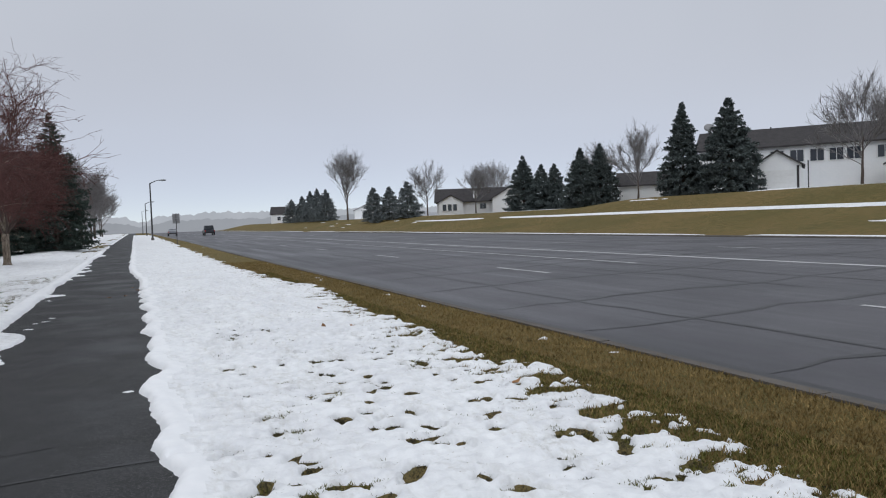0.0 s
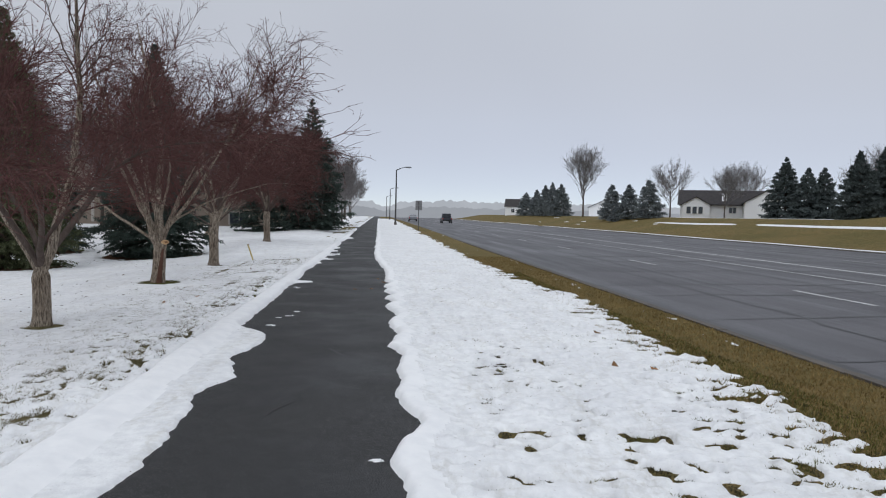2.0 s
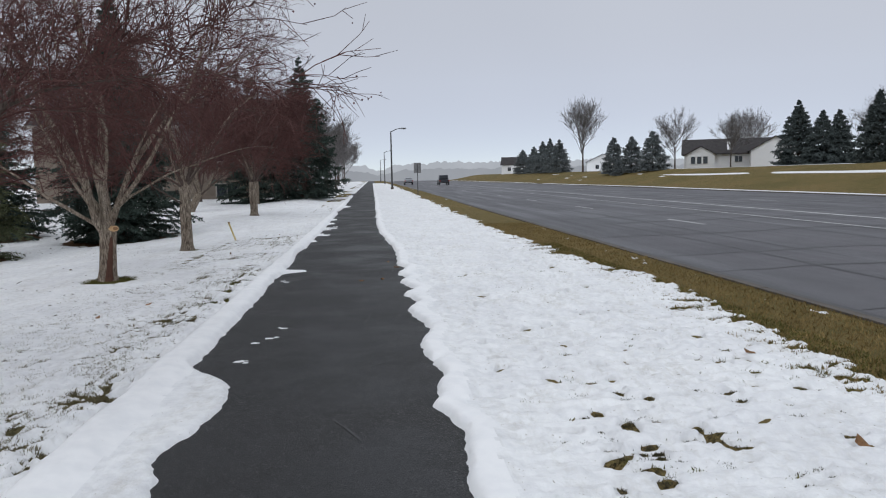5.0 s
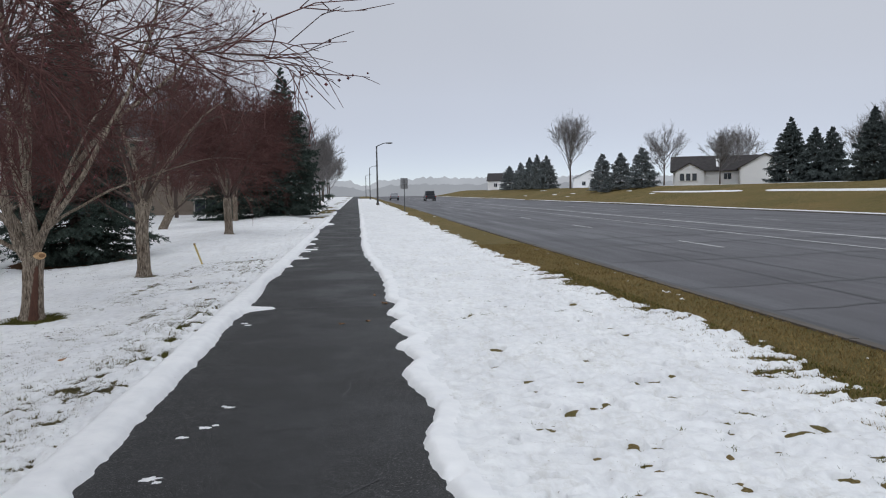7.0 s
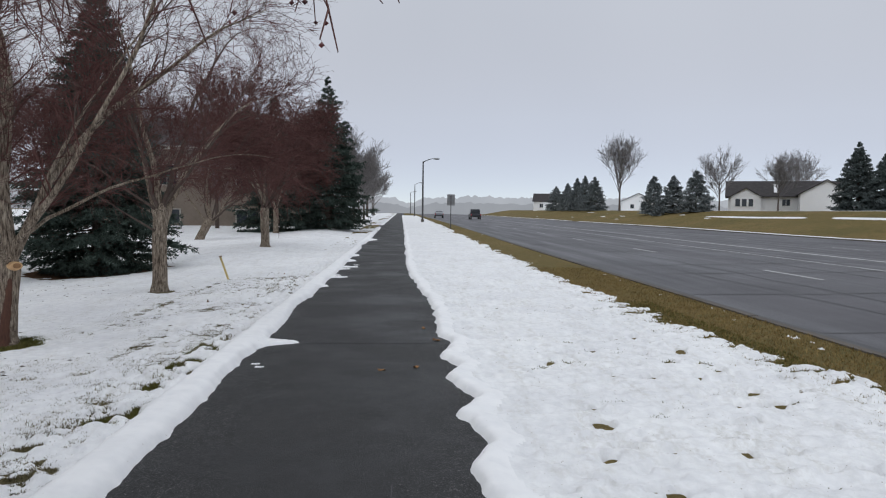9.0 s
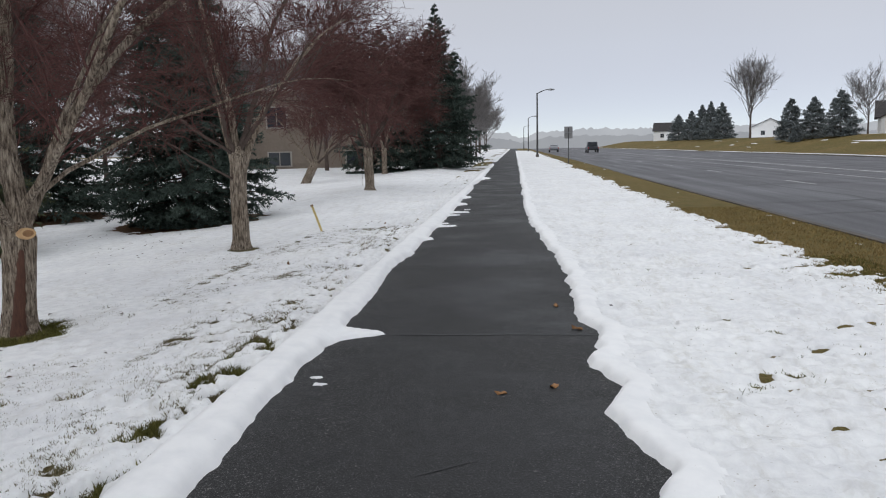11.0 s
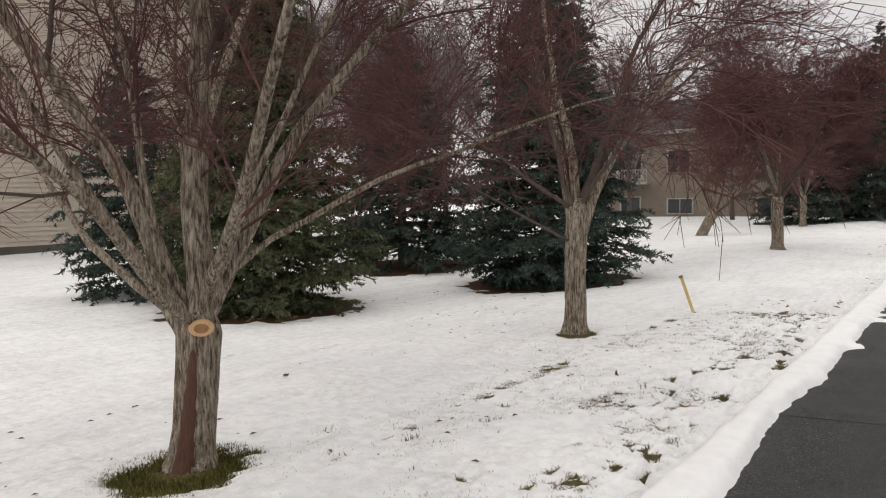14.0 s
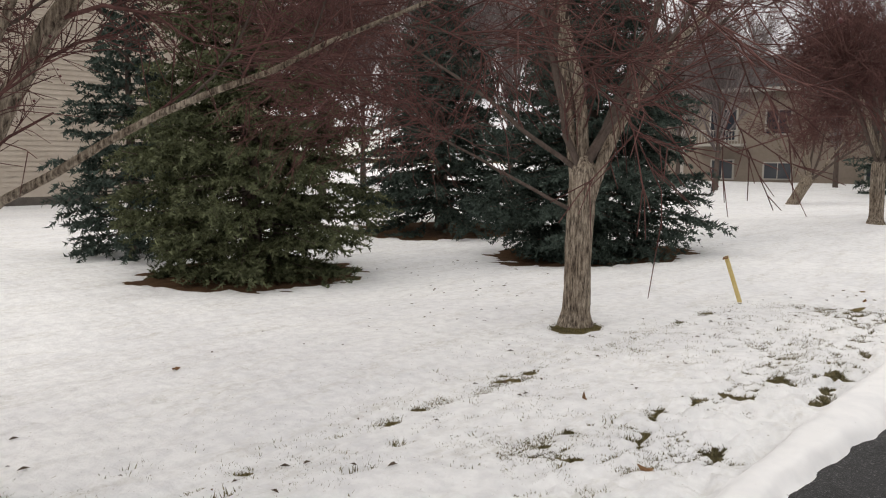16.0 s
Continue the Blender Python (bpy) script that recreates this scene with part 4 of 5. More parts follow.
for h in hs:
    for j in range(7):
        u = (j - 3) / 3
        half = 0.46 * (1 - 0.6 * (h / 0.8) ** 2) * (0.72 + 0.5 * float(vnoise(np.array(h), np.array(float(np.sign(u))), 9, 71, 2)))
        a = -1.0 + u * half + 0.15 * h
        rr = 0.142 * (1 + 0.5 * math.exp(-(h + 0.06) / 0.09)) * (1.10 if abs(u) < 0.9 else 0.98) + 0.004 * math.sin(h * 40 + j)
        V.append((rr * math.cos(a) + 0.07 * abs(h / 1.1) ** 1.2, rr * math.sin(a) + 0.085 * h / 1.1, h))
mesh_object("bark_wound", np.array(V), np.array([(i * 7 + j, i * 7 + j + 1, i * 7 + 8 + j, i * 7 + 7 + j) for i in range(25) for j in range(6)]), M_HEARTWOOD, tree_b, "split bark showing dark red wood", smooth=True)

C_LIMBS = [(*seen_way(0.10, 0.10, 1.0), 4.6, 0.075, 1.15), (*seen_way(-0.16, 0.10, 1.0), 4.4, 0.066, 1.2), (*seen_way(0.27, -0.05, 1.0), 4.6, 0.072, 1.1), (*seen_way(-0.30, -0.2, 1.0), 4.0, 0.042, 1.4), (*seen_way(0.05, 0.40, 1.0), 4.2, 0.045, 1.45),
           (*seen_way(0.80, 0.10, 1.0), 5.6, 0.056, 1.70), (*seen_way(0.90, 0.40, 0.75), 4.4, 0.034, 1.75), (*seen_way(-0.9, -0.1, 0.50), 2.6, 0.022, 1.2), (*seen_way(-0.75, 0.5, 0.85), 3.3, 0.030, 1.6), (*seen_way(0.35, -0.75, 0.9), 3.4, 0.032, 1.65)]
tree_c = crab_tree("crab_apple_tree", 31, at_ground(TREES["c"]), C_LIMBS, 0.135, 1.75, "bare crab apple with fluted grey trunk and arching limbs", shoots=(115, 1150, 6400, 7200), berry_n=3400, twig_r=0.0031, airy=0.45, lean=(0.03, 0.04))
A_LIMBS = [(-0.65, 0.1, 1.0, 4.6, 0.07, 0.8), (0.62, 0.25, 1.0, 4.6, 0.075, 0.82), (-0.35, -0.45, 1.0, 4.4, 0.045, 0.85), (0.1, 0.75, 0.9, 4.4, 0.055, 0.9), (0.35, -0.8, 0.9, 4.2, 0.05, 0.9), (-0.5, 0.7, 0.9, 4.0, 0.045, 0.95), (0.9, -0.2, 0.9, 3.6, 0.035, 1.2)]
tree_a = crab_tree("crab_apple_tree", 43, at_ground(TREES["a"]), A_LIMBS, 0.115, 0.9, "bare crab apple with slender trunk forking low", shoots=(120, 1200, 6600, 7200), berry_n=3600, twig_r=0.0033, airy=0.75)
tree_d = crab_tree("crab_apple_tree", 54, at_ground(TREES["d"]), fan(5, 10, 1.6, 0.06, (3.4, 4.7), (0.2, 1.0)), 0.15, 1.6, "bare crab apple with straight trunk and dense red-brown crown", shoots=(130, 1500, 9500, 13000), berry_n=1600, twig_r=0.0052, airy=0.8)
tree_f = crab_tree("crab_apple_tree", 65, at_ground(TREES["f"]), fan(8, 9, 1.0, 0.07, (3.0, 4.4), (0.4, 1.15)), 0.19, 1.1, "bare crab apple with short leaning trunk", shoots=(80, 600, 2600, 2400), berry_n=500, twig_r=0.0048, lean=(0.6, 0.1))
copy_thing(tree_d, at_ground(TREES["e"], 140))


def spruce(name, seed, m, radius, height, mat, label, whorl=0.30, per=9, needle=0.055, wide=0.006, density=85, skirt=0.25, group="spruces", core=None, bushy=1.0, full=0.98):
    """A spruce: tapered trunk, drooping boughs in whorls, side shoots set with needles."""
    g = np.random.default_rng(seed)
    root = thing(name, m, label, "tree", group)
    hs = np.linspace(-0.05, height, 8)
    tp = np.zeros((1, 8, 3))
    tp[0, :, 2] = hs
    v, f = tubes(tp, (0.022 * height * (1 - hs / height * 0.97))[None], 10)
    mesh_object("trunk", v, f, M_LIMB, root, smooth=True)
    zs, az = [], []
    z = skirt
    while z < height - 0.12:
        n = per if z < height * 0.8 else max(4, per - 3)
        a0 = g.random() * 6.28
        for k in range(n):
            zs.append(z + 0.75 * whorl * (g.random() - 0.5))
            az.append(a0 + 6.283 * (k + 0.35 * g.random()) / n)
        z += whorl * (1 - 0.35 * z / height)
    zs, az = np.clip(np.array(zs), 0.1, height - 0.04), np.array(az)
    q = zs / height
    reach = radius * np.clip(np.minimum(1, (1 - q) / full) ** 0.9 * (0.66 + 0.38 * np.minimum(1, q * 7)), 0.03, 1.1) * (0.62 + 0.5 * g.random(len(zs)))
    out = np.stack([np.cos(az), np.sin(az), -0.18 + 0.75 * q ** 1.5], -1)
    P = grow(g, np.stack([zs * 0, zs * 0, zs], -1), out, reach, 8, 0.05, (np.array([0, 0, -0.03]), np.array([0, 0, 0.07])))
    P[:, :, 2] = np.maximum(P[:, :, 2], 0.06)
    R = taper(np.clip(reach * 0.012, 0.004, 0.03), 8, 0.3)
    bv, bf = tubes(P, R, 4)
    nb = int(len(zs) * bushy * (4 + 9 * radius / 1.9))
    s, w, _, who = sprout(g, P, R, nb, 0.16, 0.95, -0.05, 0.62)
    away = unit(s * np.array([1, 1, 0]))
    flat = np.stack([-away[:, 1], away[:, 0], 0 * away[:, 0]], -1) * g.choice([-1.0, 1.0], nb)[:, None]
    w = unit(away * 0.8 + flat * (0.5 + 0.5 * g.random(nb))[:, None] + g.normal(size=(nb, 3)) * 0.16 + np.array([0, 0, -0.12]) - np.array([0, 0, 0.35]) * (g.random(nb) ** 2)[:, None])
    ln = np.clip(reach[who] * (0.14 + 0.26 * g.random(nb)), 0.08, 0.6)
    Q = grow(g, s, w, ln, 5, 0.08, (np.array([0, 0, -0.05]), np.array([0, 0, -0.02])))
    Q = np.concatenate([Q, P[:, 3:8]])
    Q[:, :, 2] = np.maximum(Q[:, :, 2], 0.04)
    mesh_object("bough_frame", bv, bf, core or M_LIMB, root, kind="stuff")
    # needles, thin blades set round each shoot
    length = np.linalg.norm(np.diff(Q, axis=1), axis=2).sum(1)
    cnt = np.maximum(4, (length * density).astype(int))
    m_i = np.repeat(np.arange(len(Q)), cnt)
    n = len(m_i)
    t = g.random(n) * 3.999
    i = t.astype(int)
    fr = (t - i)[:, None]
    base = Q[m_i, i] * (1 - fr) + Q[m_i, i + 1] * fr
    tang = unit(Q[m_i, i + 1] - Q[m_i, i])
    side = unit(np.cross(tang, g.normal(size=(n, 3))))
    nl = needle * ((0.7 + 0.6 * g.random(n)) * (1.05 - 0.55 * np.clip(base[:, 2] / height, 0, 1) ** 2))[:, None]
    tip = base + unit(tang * 0.75 + side * 0.9 + np.array([0, 0, 0.12])) * nl
    across = unit(np.cross(tip - base, g.normal(size=(n, 3)))) * wide
    V = np.stack([base - across, base + across, tip], 1).reshape(-1, 3)
    V[:, 2] = np.maximum(V[:, 2], 0.02)
    mesh_object("crown", V, np.arange(3 * n).reshape(-1, 3), mat, root, kind="stuff")
    return root


for k, (sx, sy, sr, sh) in enumerate(SPRUCES):
    spruce("spruce_tree", 200 + k, at_ground((sx, sy)), sr, sh, (M_NEEDLE, M_BLUENEEDLE, M_BLUENEEDLE, M_BLUENEEDLE)[k], ("dense green spruce with boughs down to bare litter", "dark spruce with bare lower trunk showing", "dense blue-green spruce on bare litter", "low dark spruce at the lawn's back")[k], density=(75, 65, 72, 60)[k], wide=(0.016, 0.019, 0.016, 0.019)[k], needle=(0.075, 0.09, 0.08, 0.10, 0.11)[k], skirt=(0.2, 0.6, 0.2, 0.25, 0.3)[k], bushy=(1.75, 1.3, 1.6, 1.0)[k], per=(13, 10, 13, 9, 9)[k], full=(0.84, 0.9, 0.86, 0.85)[k], whorl=0.25)
    if k < 3:
        tt = np.linspace(0, 2 * np.pi, 41)[:-1]
        rr = sr * 1.0 * (0.85 + 0.3 * vnoise(np.cos(tt) * 2, np.sin(tt) * 2, 1.2, 80 + k, 2))
        V = [(sx, sy, float(land(sx, sy)) + 0.012)]
        for ring in (0.5, 1.0):
            for a, q in zip(tt, rr):
                px, py = sx + math.cos(a) * q * ring, sy + math.sin(a) * q * ring
                V.append((px, py, float(land(px, py)) + 0.012))
        F = [(0, 1 + i, 1 + (i + 1) % 40) for i in range(40)] + [(1 + i, 41 + i, 41 + (i + 1) % 40, 1 + (i + 1) % 40) for i in range(40)]
        tagged(mesh_object("needle_litter", V, F, M_LITTER), "brown needle litter under the spruce boughs", "litter", kind="structure")

big = dict(whorl=0.42, per=9, needle=0.17, wide=0.032, density=30, group="spruces along the trail")
spruce("spruce_tree", 301, at_ground((-5.4, 62.5)), 3.1, 10.2, M_BLUENEEDLE, "tall dark spruce beside the trail", **big)
spruce("spruce_tree", 302, at_ground((-8.6, 60.5)), 2.8, 8.8, M_BLUENEEDLE, "dark spruce behind a crab apple", **big)
spruce("spruce_tree", 303, at_ground((-5.6, 68.0)), 2.7, 8.0, M_BLUENEEDLE, "dark spruce beside the trail", **big)
far = dict(whorl=0.42, per=9, needle=0.28, wide=0.055, density=18, group="spruces across the road", skirt=0.15, bushy=1.4)
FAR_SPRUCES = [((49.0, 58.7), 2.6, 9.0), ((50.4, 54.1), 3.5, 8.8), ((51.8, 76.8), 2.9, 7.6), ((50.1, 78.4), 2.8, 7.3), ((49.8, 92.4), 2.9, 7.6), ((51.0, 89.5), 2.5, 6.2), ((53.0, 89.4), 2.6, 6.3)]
FAR_MIST = [((43.3, 122), 2.7, 6.3), ((42.0, 128), 2.3, 6.0), ((41.0, 134), 2.3, 6.4), ((39.5, 127.5), 1.0, 2.4),
            ((44.5, 186), 3.0, 8.0), ((44.6, 196), 2.8, 8.6), ((44.3, 203), 2.8, 8.4), ((44.3, 214), 2.6, 7.5), ((44.0, 228), 3.2, 7.0)]
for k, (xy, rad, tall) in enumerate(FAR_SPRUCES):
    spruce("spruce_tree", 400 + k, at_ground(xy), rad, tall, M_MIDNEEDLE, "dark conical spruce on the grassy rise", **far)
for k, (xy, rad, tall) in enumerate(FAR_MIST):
    spruce("spruce_tree", 420 + k, at_ground(xy), rad * 1.15, tall, M_FARNEEDLE, "grey-green spruce beyond the road, mist painted into its needles", **{**far, "density": 10, "wide": 0.06, "needle": 0.34, "whorl": 0.5})


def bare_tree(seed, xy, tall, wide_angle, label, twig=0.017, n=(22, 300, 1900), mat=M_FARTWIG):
    """A leafless street tree with a rounded crown of fine twigs."""
    g = np.random.default_rng(seed)
    root = thing("bare_tree", at_ground(xy), label, "tree", "bare trees")
    tp = np.zeros((1, 8, 3))
    hs = np.linspace(-0.05, tall * 0.5, 8)
    tp[0, :, 2] = hs
    tp[0, 1:, :2] = np.cumsum(g.normal(size=(7, 2)) * 0.02, axis=0)
    R = (0.017 * tall * (1 - 0.7 * hs / (tall * 0.5)))[None]
    v, f = tubes(tp, R, 9)
    mesh_object("trunk", v, f, M_LIMB, root, smooth=True)
    at = 0.20 + 0.30 * g.random(n[0])
    tilt = wide_angle * (0.12 + 0.85 * g.random(n[0])) * (1.25 - at)
    az = g.random(n[0]) * 6.283
    w = np.stack([np.cos(az) * np.sin(tilt), np.sin(az) * np.sin(tilt), np.cos(tilt)], -1)
    s = np.stack([0 * at, 0 * at, at * tall], -1)
    P1 = grow(g, s, w, tall * (1.0 - at) * (0.98 - 0.25 * tilt) * (0.8 + 0.25 * g.random(n[0])), 8, 0.07, (np.array([0, 0, 0.0]), np.array([0, 0, 0.05])))
    R1 = taper(np.clip(0.0055 * tall * (0.7 + 0.5 * g.random(n[0])), twig * 1.3, 0.08), 8, 0.25)
    s, w, r, _ = sprout(g, P1, R1, n[1], 0.2, 0.6, 0.2)
    P2 = grow(g, s, w, tall * (0.08 + 0.16 * g.random(n[1])), 6, 0.10, (np.array([0, 0, 0.08]), np.array([0, 0, 0.05])))
    R2 = taper(np.clip(r * 0.5, twig, 0.03), 6, 0.5)
    s, w, r, _ = sprout(g, P2, R2, n[2], 0.1, 0.6, 0.15)
    P3 = grow(g, s, w, tall * (0.04 + 0.08 * g.random(n[2])), 3, 0.12, (np.array([0, 0, 0.05]), np.array([0, 0, 0.0])))
    R3 = taper(np.full(n[2], twig * 0.8), 3, 0.5)
    mesh_object("crown", *joined(tubes(P1, R1, 4), tubes(P2[:, [0, 2, 5]], R2[:, [0, 2, 5]], 3), tubes(P3[:, ::2], R3[:, ::2], 3)), mat, root, "fine grey-brown twigs", kind="stuff")
    return root


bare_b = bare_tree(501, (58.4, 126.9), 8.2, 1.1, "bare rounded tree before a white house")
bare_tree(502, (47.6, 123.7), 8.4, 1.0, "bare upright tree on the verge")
bare_tree(503, (44.5, 165.7), 14.0, 0.85, "tall bare vase-shaped tree, mist painted into its twigs", 0.03)
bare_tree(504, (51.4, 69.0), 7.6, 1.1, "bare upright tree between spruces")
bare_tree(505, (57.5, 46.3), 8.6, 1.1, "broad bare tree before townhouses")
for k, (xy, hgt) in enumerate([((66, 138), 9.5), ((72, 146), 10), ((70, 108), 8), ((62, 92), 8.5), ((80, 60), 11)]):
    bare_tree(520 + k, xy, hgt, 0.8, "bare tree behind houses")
# bare trees along the trail, mist painted into their twigs, and behind the lawn
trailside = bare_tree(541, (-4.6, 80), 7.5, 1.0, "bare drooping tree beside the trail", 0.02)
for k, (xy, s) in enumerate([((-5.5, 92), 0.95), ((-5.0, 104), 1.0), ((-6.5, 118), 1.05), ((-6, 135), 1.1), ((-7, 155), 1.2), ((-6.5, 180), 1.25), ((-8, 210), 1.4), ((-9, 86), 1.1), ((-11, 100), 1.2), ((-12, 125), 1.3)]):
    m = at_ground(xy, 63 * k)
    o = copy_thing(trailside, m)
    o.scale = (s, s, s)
lawn_bare = bare_tree(551, (-21, 46), 9.0, 0.75, "bare tree behind the spruces", 0.011, (34, 480, 4200), M_THICKET)
for k, xy in enumerate([(-26, 42), (-24, 56), (-29, 50), (-17, 58), (-18.5, 39), (-13.5, 66), (-15, 76), (-22.5, 37), (-21, 62)]):
    copy_thing(lawn_bare, at_ground(xy, 77 * k))


# ---- houses ----
def window(parent, x0, x1, z0, z1, y, mullions=1, frame_mat=M_TRIM):
    """A framed window on a wall that faces -y at y."""
    w = part("window", boxed((x0 - 0.09, y - 0.07, z0 - 0.09), (x1 + 0.09, y - 0.003, z1 + 0.09), 0.01), frame_mat, parent)
    n = mullions + 1
    for k in range(n):
        a, b = x0 + (x1 - x0) * k / n + 0.03, x0 + (x1 - x0) * (k + 1) / n - 0.03
        part("pane", boxed((a, y - 0.085, z0), (b, y - 0.073, z1)), M_PANE, w)
    return w


def siding(parent, x0, x1, y, z0, z1, lap, mat, name="siding"):
    """Lapped boards on a wall that faces -y."""
    V, F = [], []
    n = int((z1 - z0) / lap)
    for k in range(n):
        a = z0 + k * lap
        i = len(V)
        V += [(x0, y - 0.045, a), (x1, y - 0.045, a), (x1, y - 0.006, a + lap), (x0, y - 0.006, a + lap), (x0, y, a), (x1, y, a)]
        F += [(i, i + 1, i + 2, i + 3), (i, i + 4, i + 5, i + 1)]
    return mesh_object(name, V, F, mat, parent)


def gable_roof(parent, x0, x1, y0, y1, z, rise, over, mat, along="x", gable_mat=None):
    """A pitched roof with thickness; the ridge runs along x or y."""
    bm = bmesh.new()
    if along == "x":
        c = (y0 + y1) / 2
        prof = [(y0 - over, z - over * rise / (c - y0)), (c, z + rise), (y1 + over, z - over * rise / (c - y0))]
        pts = [[(x, p[0], p[1] + t) for p in prof] for x in (x0 - over, x1 + over) for t in (0, 0.16)]
    else:
        c = (x0 + x1) / 2
        prof = [(x0 - over, z - over * rise / (c - x0)), (c, z + rise), (x1 + over, z - over * rise / (c - x0))]
        pts = [[(p[0], y, p[1] + t) for p in prof] for y in (y0 - over, y1 + over) for t in (0, 0.16)]
    vs = [[bm.verts.new(p) for p in row] for row in pts]
    a0, a1, b0, b1 = vs
    for i in range(2):
        bm.faces.new((a1[i], a1[i + 1], b1[i + 1], b1[i]))
        bm.faces.new((a0[i], b0[i], b0[i + 1], a0[i + 1]))
        bm.faces.new((a0[i], a0[i + 1], a1[i + 1], a1[i]))
        bm.faces.new((b0[i], b1[i], b1[i + 1], b0[i + 1]))
    for i in (0, 2):
        bm.faces.new((a0[i], a1[i], b1[i], b0[i]))
    bmesh.ops.recalc_face_normals(bm, faces=bm.faces)
    roof = part("roof", bm, mat, parent, "charcoal shingle roof")
    if gable_mat:
        for s in (0, 1):
            if along == "x":
                xx = (x0 + 0.002, x1 - 0.002)[s]
                V = [(xx, y0, z), (xx, y1, z), (xx, (y0 + y1) / 2, z + rise)]
            else:
                yy = (y0 + 0.002, y1 - 0.002)[s]
                V = [(x0, yy, z), (x1, yy, z), ((x0 + x1) / 2, yy, z + rise)]
            V += [(v[0] + (0.05 if along == "x" and not s else -0.05 if along == "x" else 0), v[1] + (0.05 if along == "y" and not s else -0.05 if along == "y" else 0), v[2]) for v in V]
            mesh_object("gable", V, [(0, 1, 2), (5, 4, 3), (0, 3, 4, 1), (1, 4, 5, 2), (2, 5, 3, 0)], gable_mat, parent)
    return roof


# white townhouse row on the rise across the road
town = thing("townhouse", pose(60.5, 57.5, 2.75, 0, 0, -47), "white two-storey townhouse row with charcoal shingle roof and garage", "house")
part("wall", boxed((-8, 0, -0.6), (22, 10, 4.75)), M_WHITEWALL, town)
siding(town, -8, 22, 0, 0.2, 4.7, 0.2, M_WHITEWALL)
gable_roof(town, -8, 22, 0, 10, 4.75, 2.1, 0.45, M_SHINGLE, gable_mat=M_WHITEWALL)
for x in (-6.5, -1.2, 0.6, 2.4, 4.1, 5.6, 8.2, 9.8, 12.5, 16):
    window(town, x, x + 1.25, 3.05, 4.2, -0.03, 1)
for x in (0.6, 1.2):
    window(town, x, x + 0.4, 1.5, 1.9, -0.03, 0)
garage = thing("garage", pose(54.3, 52.2, 2.72, 0, 0, -47), "white single garage with gable roof and closed door", "garage")
part("wall", boxed((-2.1, 0, -0.5), (1.9, 5.2, 2.4)), M_WHITEWALL, garage)
gable_roof(garage, -2.1, 1.9, 0, 5.2, 2.4, 1.3, 0.3, M_SHINGLE, "y", M_WHITEWALL)
gdoor = part("garage_door", boxed((-1.55, -0.06, -0.3), (1.35, -0.01, 2.0), 0.01), M_TRIM, garage, "white panelled garage door")
for k in range(4):
    part("panel", boxed((-1.5, -0.085, -0.25 + 0.56 * k), (1.3, -0.062, 0.26 + 0.56 * k), 0.01), M_TRIM, gdoor)
for s in (-1.95, 1.5):
    part("trim_board", boxed((s, -0.07, -0.4), (s + 0.2, -0.004, 2.35)), M_SHINGLE, garage, "dark corner board")
garage2 = copy_thing(garage, pose(62.5, 44.5, 2.7, 0, 0, -47))
for x in (-5.0, -1.2, 4.8, 5.3, 11.0):
    v = thing("roof_vent", town.matrix_basis @ pose(x, 4.6, 6.6), "dark roof vent pipe", "vent")
    part("pipe", rod(bmesh.new(), (0, 0, -0.1), (0, 0, 0.5), 0.07, 0.07), M_POLE, v)
dish = thing("satellite_dish", town.matrix_basis @ pose(-7.4, 5.0, 6.95), "grey satellite dish on the roof", "dish")
part("arm", rod(bmesh.new(), (0, 0, -0.15), (0, 0, 0.45), 0.03, 0.03), M_STEEL, dish)
bm = bmesh.new()
bmesh.ops.create_uvsphere(bm, u_segments=16, v_segments=8, radius=0.6, matrix=pose(0, -0.1, 0.65, 70, 0, 20) @ Matrix.Diagonal((1, 0.8, 0.22, 1)))
part("reflector", bm, M_SIGNBACK, dish, smooth=True)
post = thing("utility_marker", at_ground((50.5, 45.5)), "thin grey marker post in the grass", "post")
part("post", rod(bmesh.new(), (0, 0, -0.1), (0, 0, 2.3), 0.05, 0.05), M_POLE, post)

# white rambler house farther on, and a hall beside the spruces
ram = thing("rambler_house", pose(62, 131, 2.0, 0, 0, -24), "white single-storey house with charcoal roof and gables", "house")
part("wall", boxed((-9, 0, -0.6), (9, 9, 2.7)), M_WHITEWALL, ram)
gable_roof(ram, -9, 9, 0, 9, 2.7, 2.4, 0.5, M_SHINGLE, gable_mat=M_WHITEWALL)
part("wing_wall", boxed((1.5, -5, -0.6), (8.8, 0, 2.9)), M_WHITEWALL, ram)
gable_roof(ram, 1.5, 8.8, -5, 4, 2.9, 2.1, 0.35, M_SHINGLE, "y", M_WHITEWALL)
part("bay_wall", boxed((-8.6, -1.6, -0.6), (-4.0, 0, 2.5)), M_WHITEWALL, ram)
gable_roof(ram, -8.6, -4.0, -1.6, 3, 2.5, 1.3, 0.3, M_SHINGLE, "y", M_WHITEWALL)
for x in (-7.9, -6.9, -5.9):
    window(ram, x, x + 0.75, 0.9, 2.1, -1.62, 0)
window(ram, -0.8, 0.4, 1.1, 2.1, -0.02, 1)
bm = boxed((-2.0, 0.6, 3.35), (-1.2, 3.2, 3.45), 0.03)
bm.transform(Matrix.Translation((0, 0, -0.1)))
for v in bm.verts:
    v.co.z += 0.533 * (v.co.y - 0.6) - 0.05
part("roof_snow", bm, M_SNOW, ram, "strip of snow left on the roof")
hall = thing("white_house", pose(57.5, 72.5, 2.3, 0, 0, -38), "low white house behind spruces and bare tree", "house")
part("wall", boxed((-5, 0, -0.5), (5, 7, 2.3)), M_WHITEWALL, hall)
gable_roof(hall, -5, 5, 0, 7, 2.3, 1.5, 0.4, M_SHINGLE, gable_mat=M_WHITEWALL)
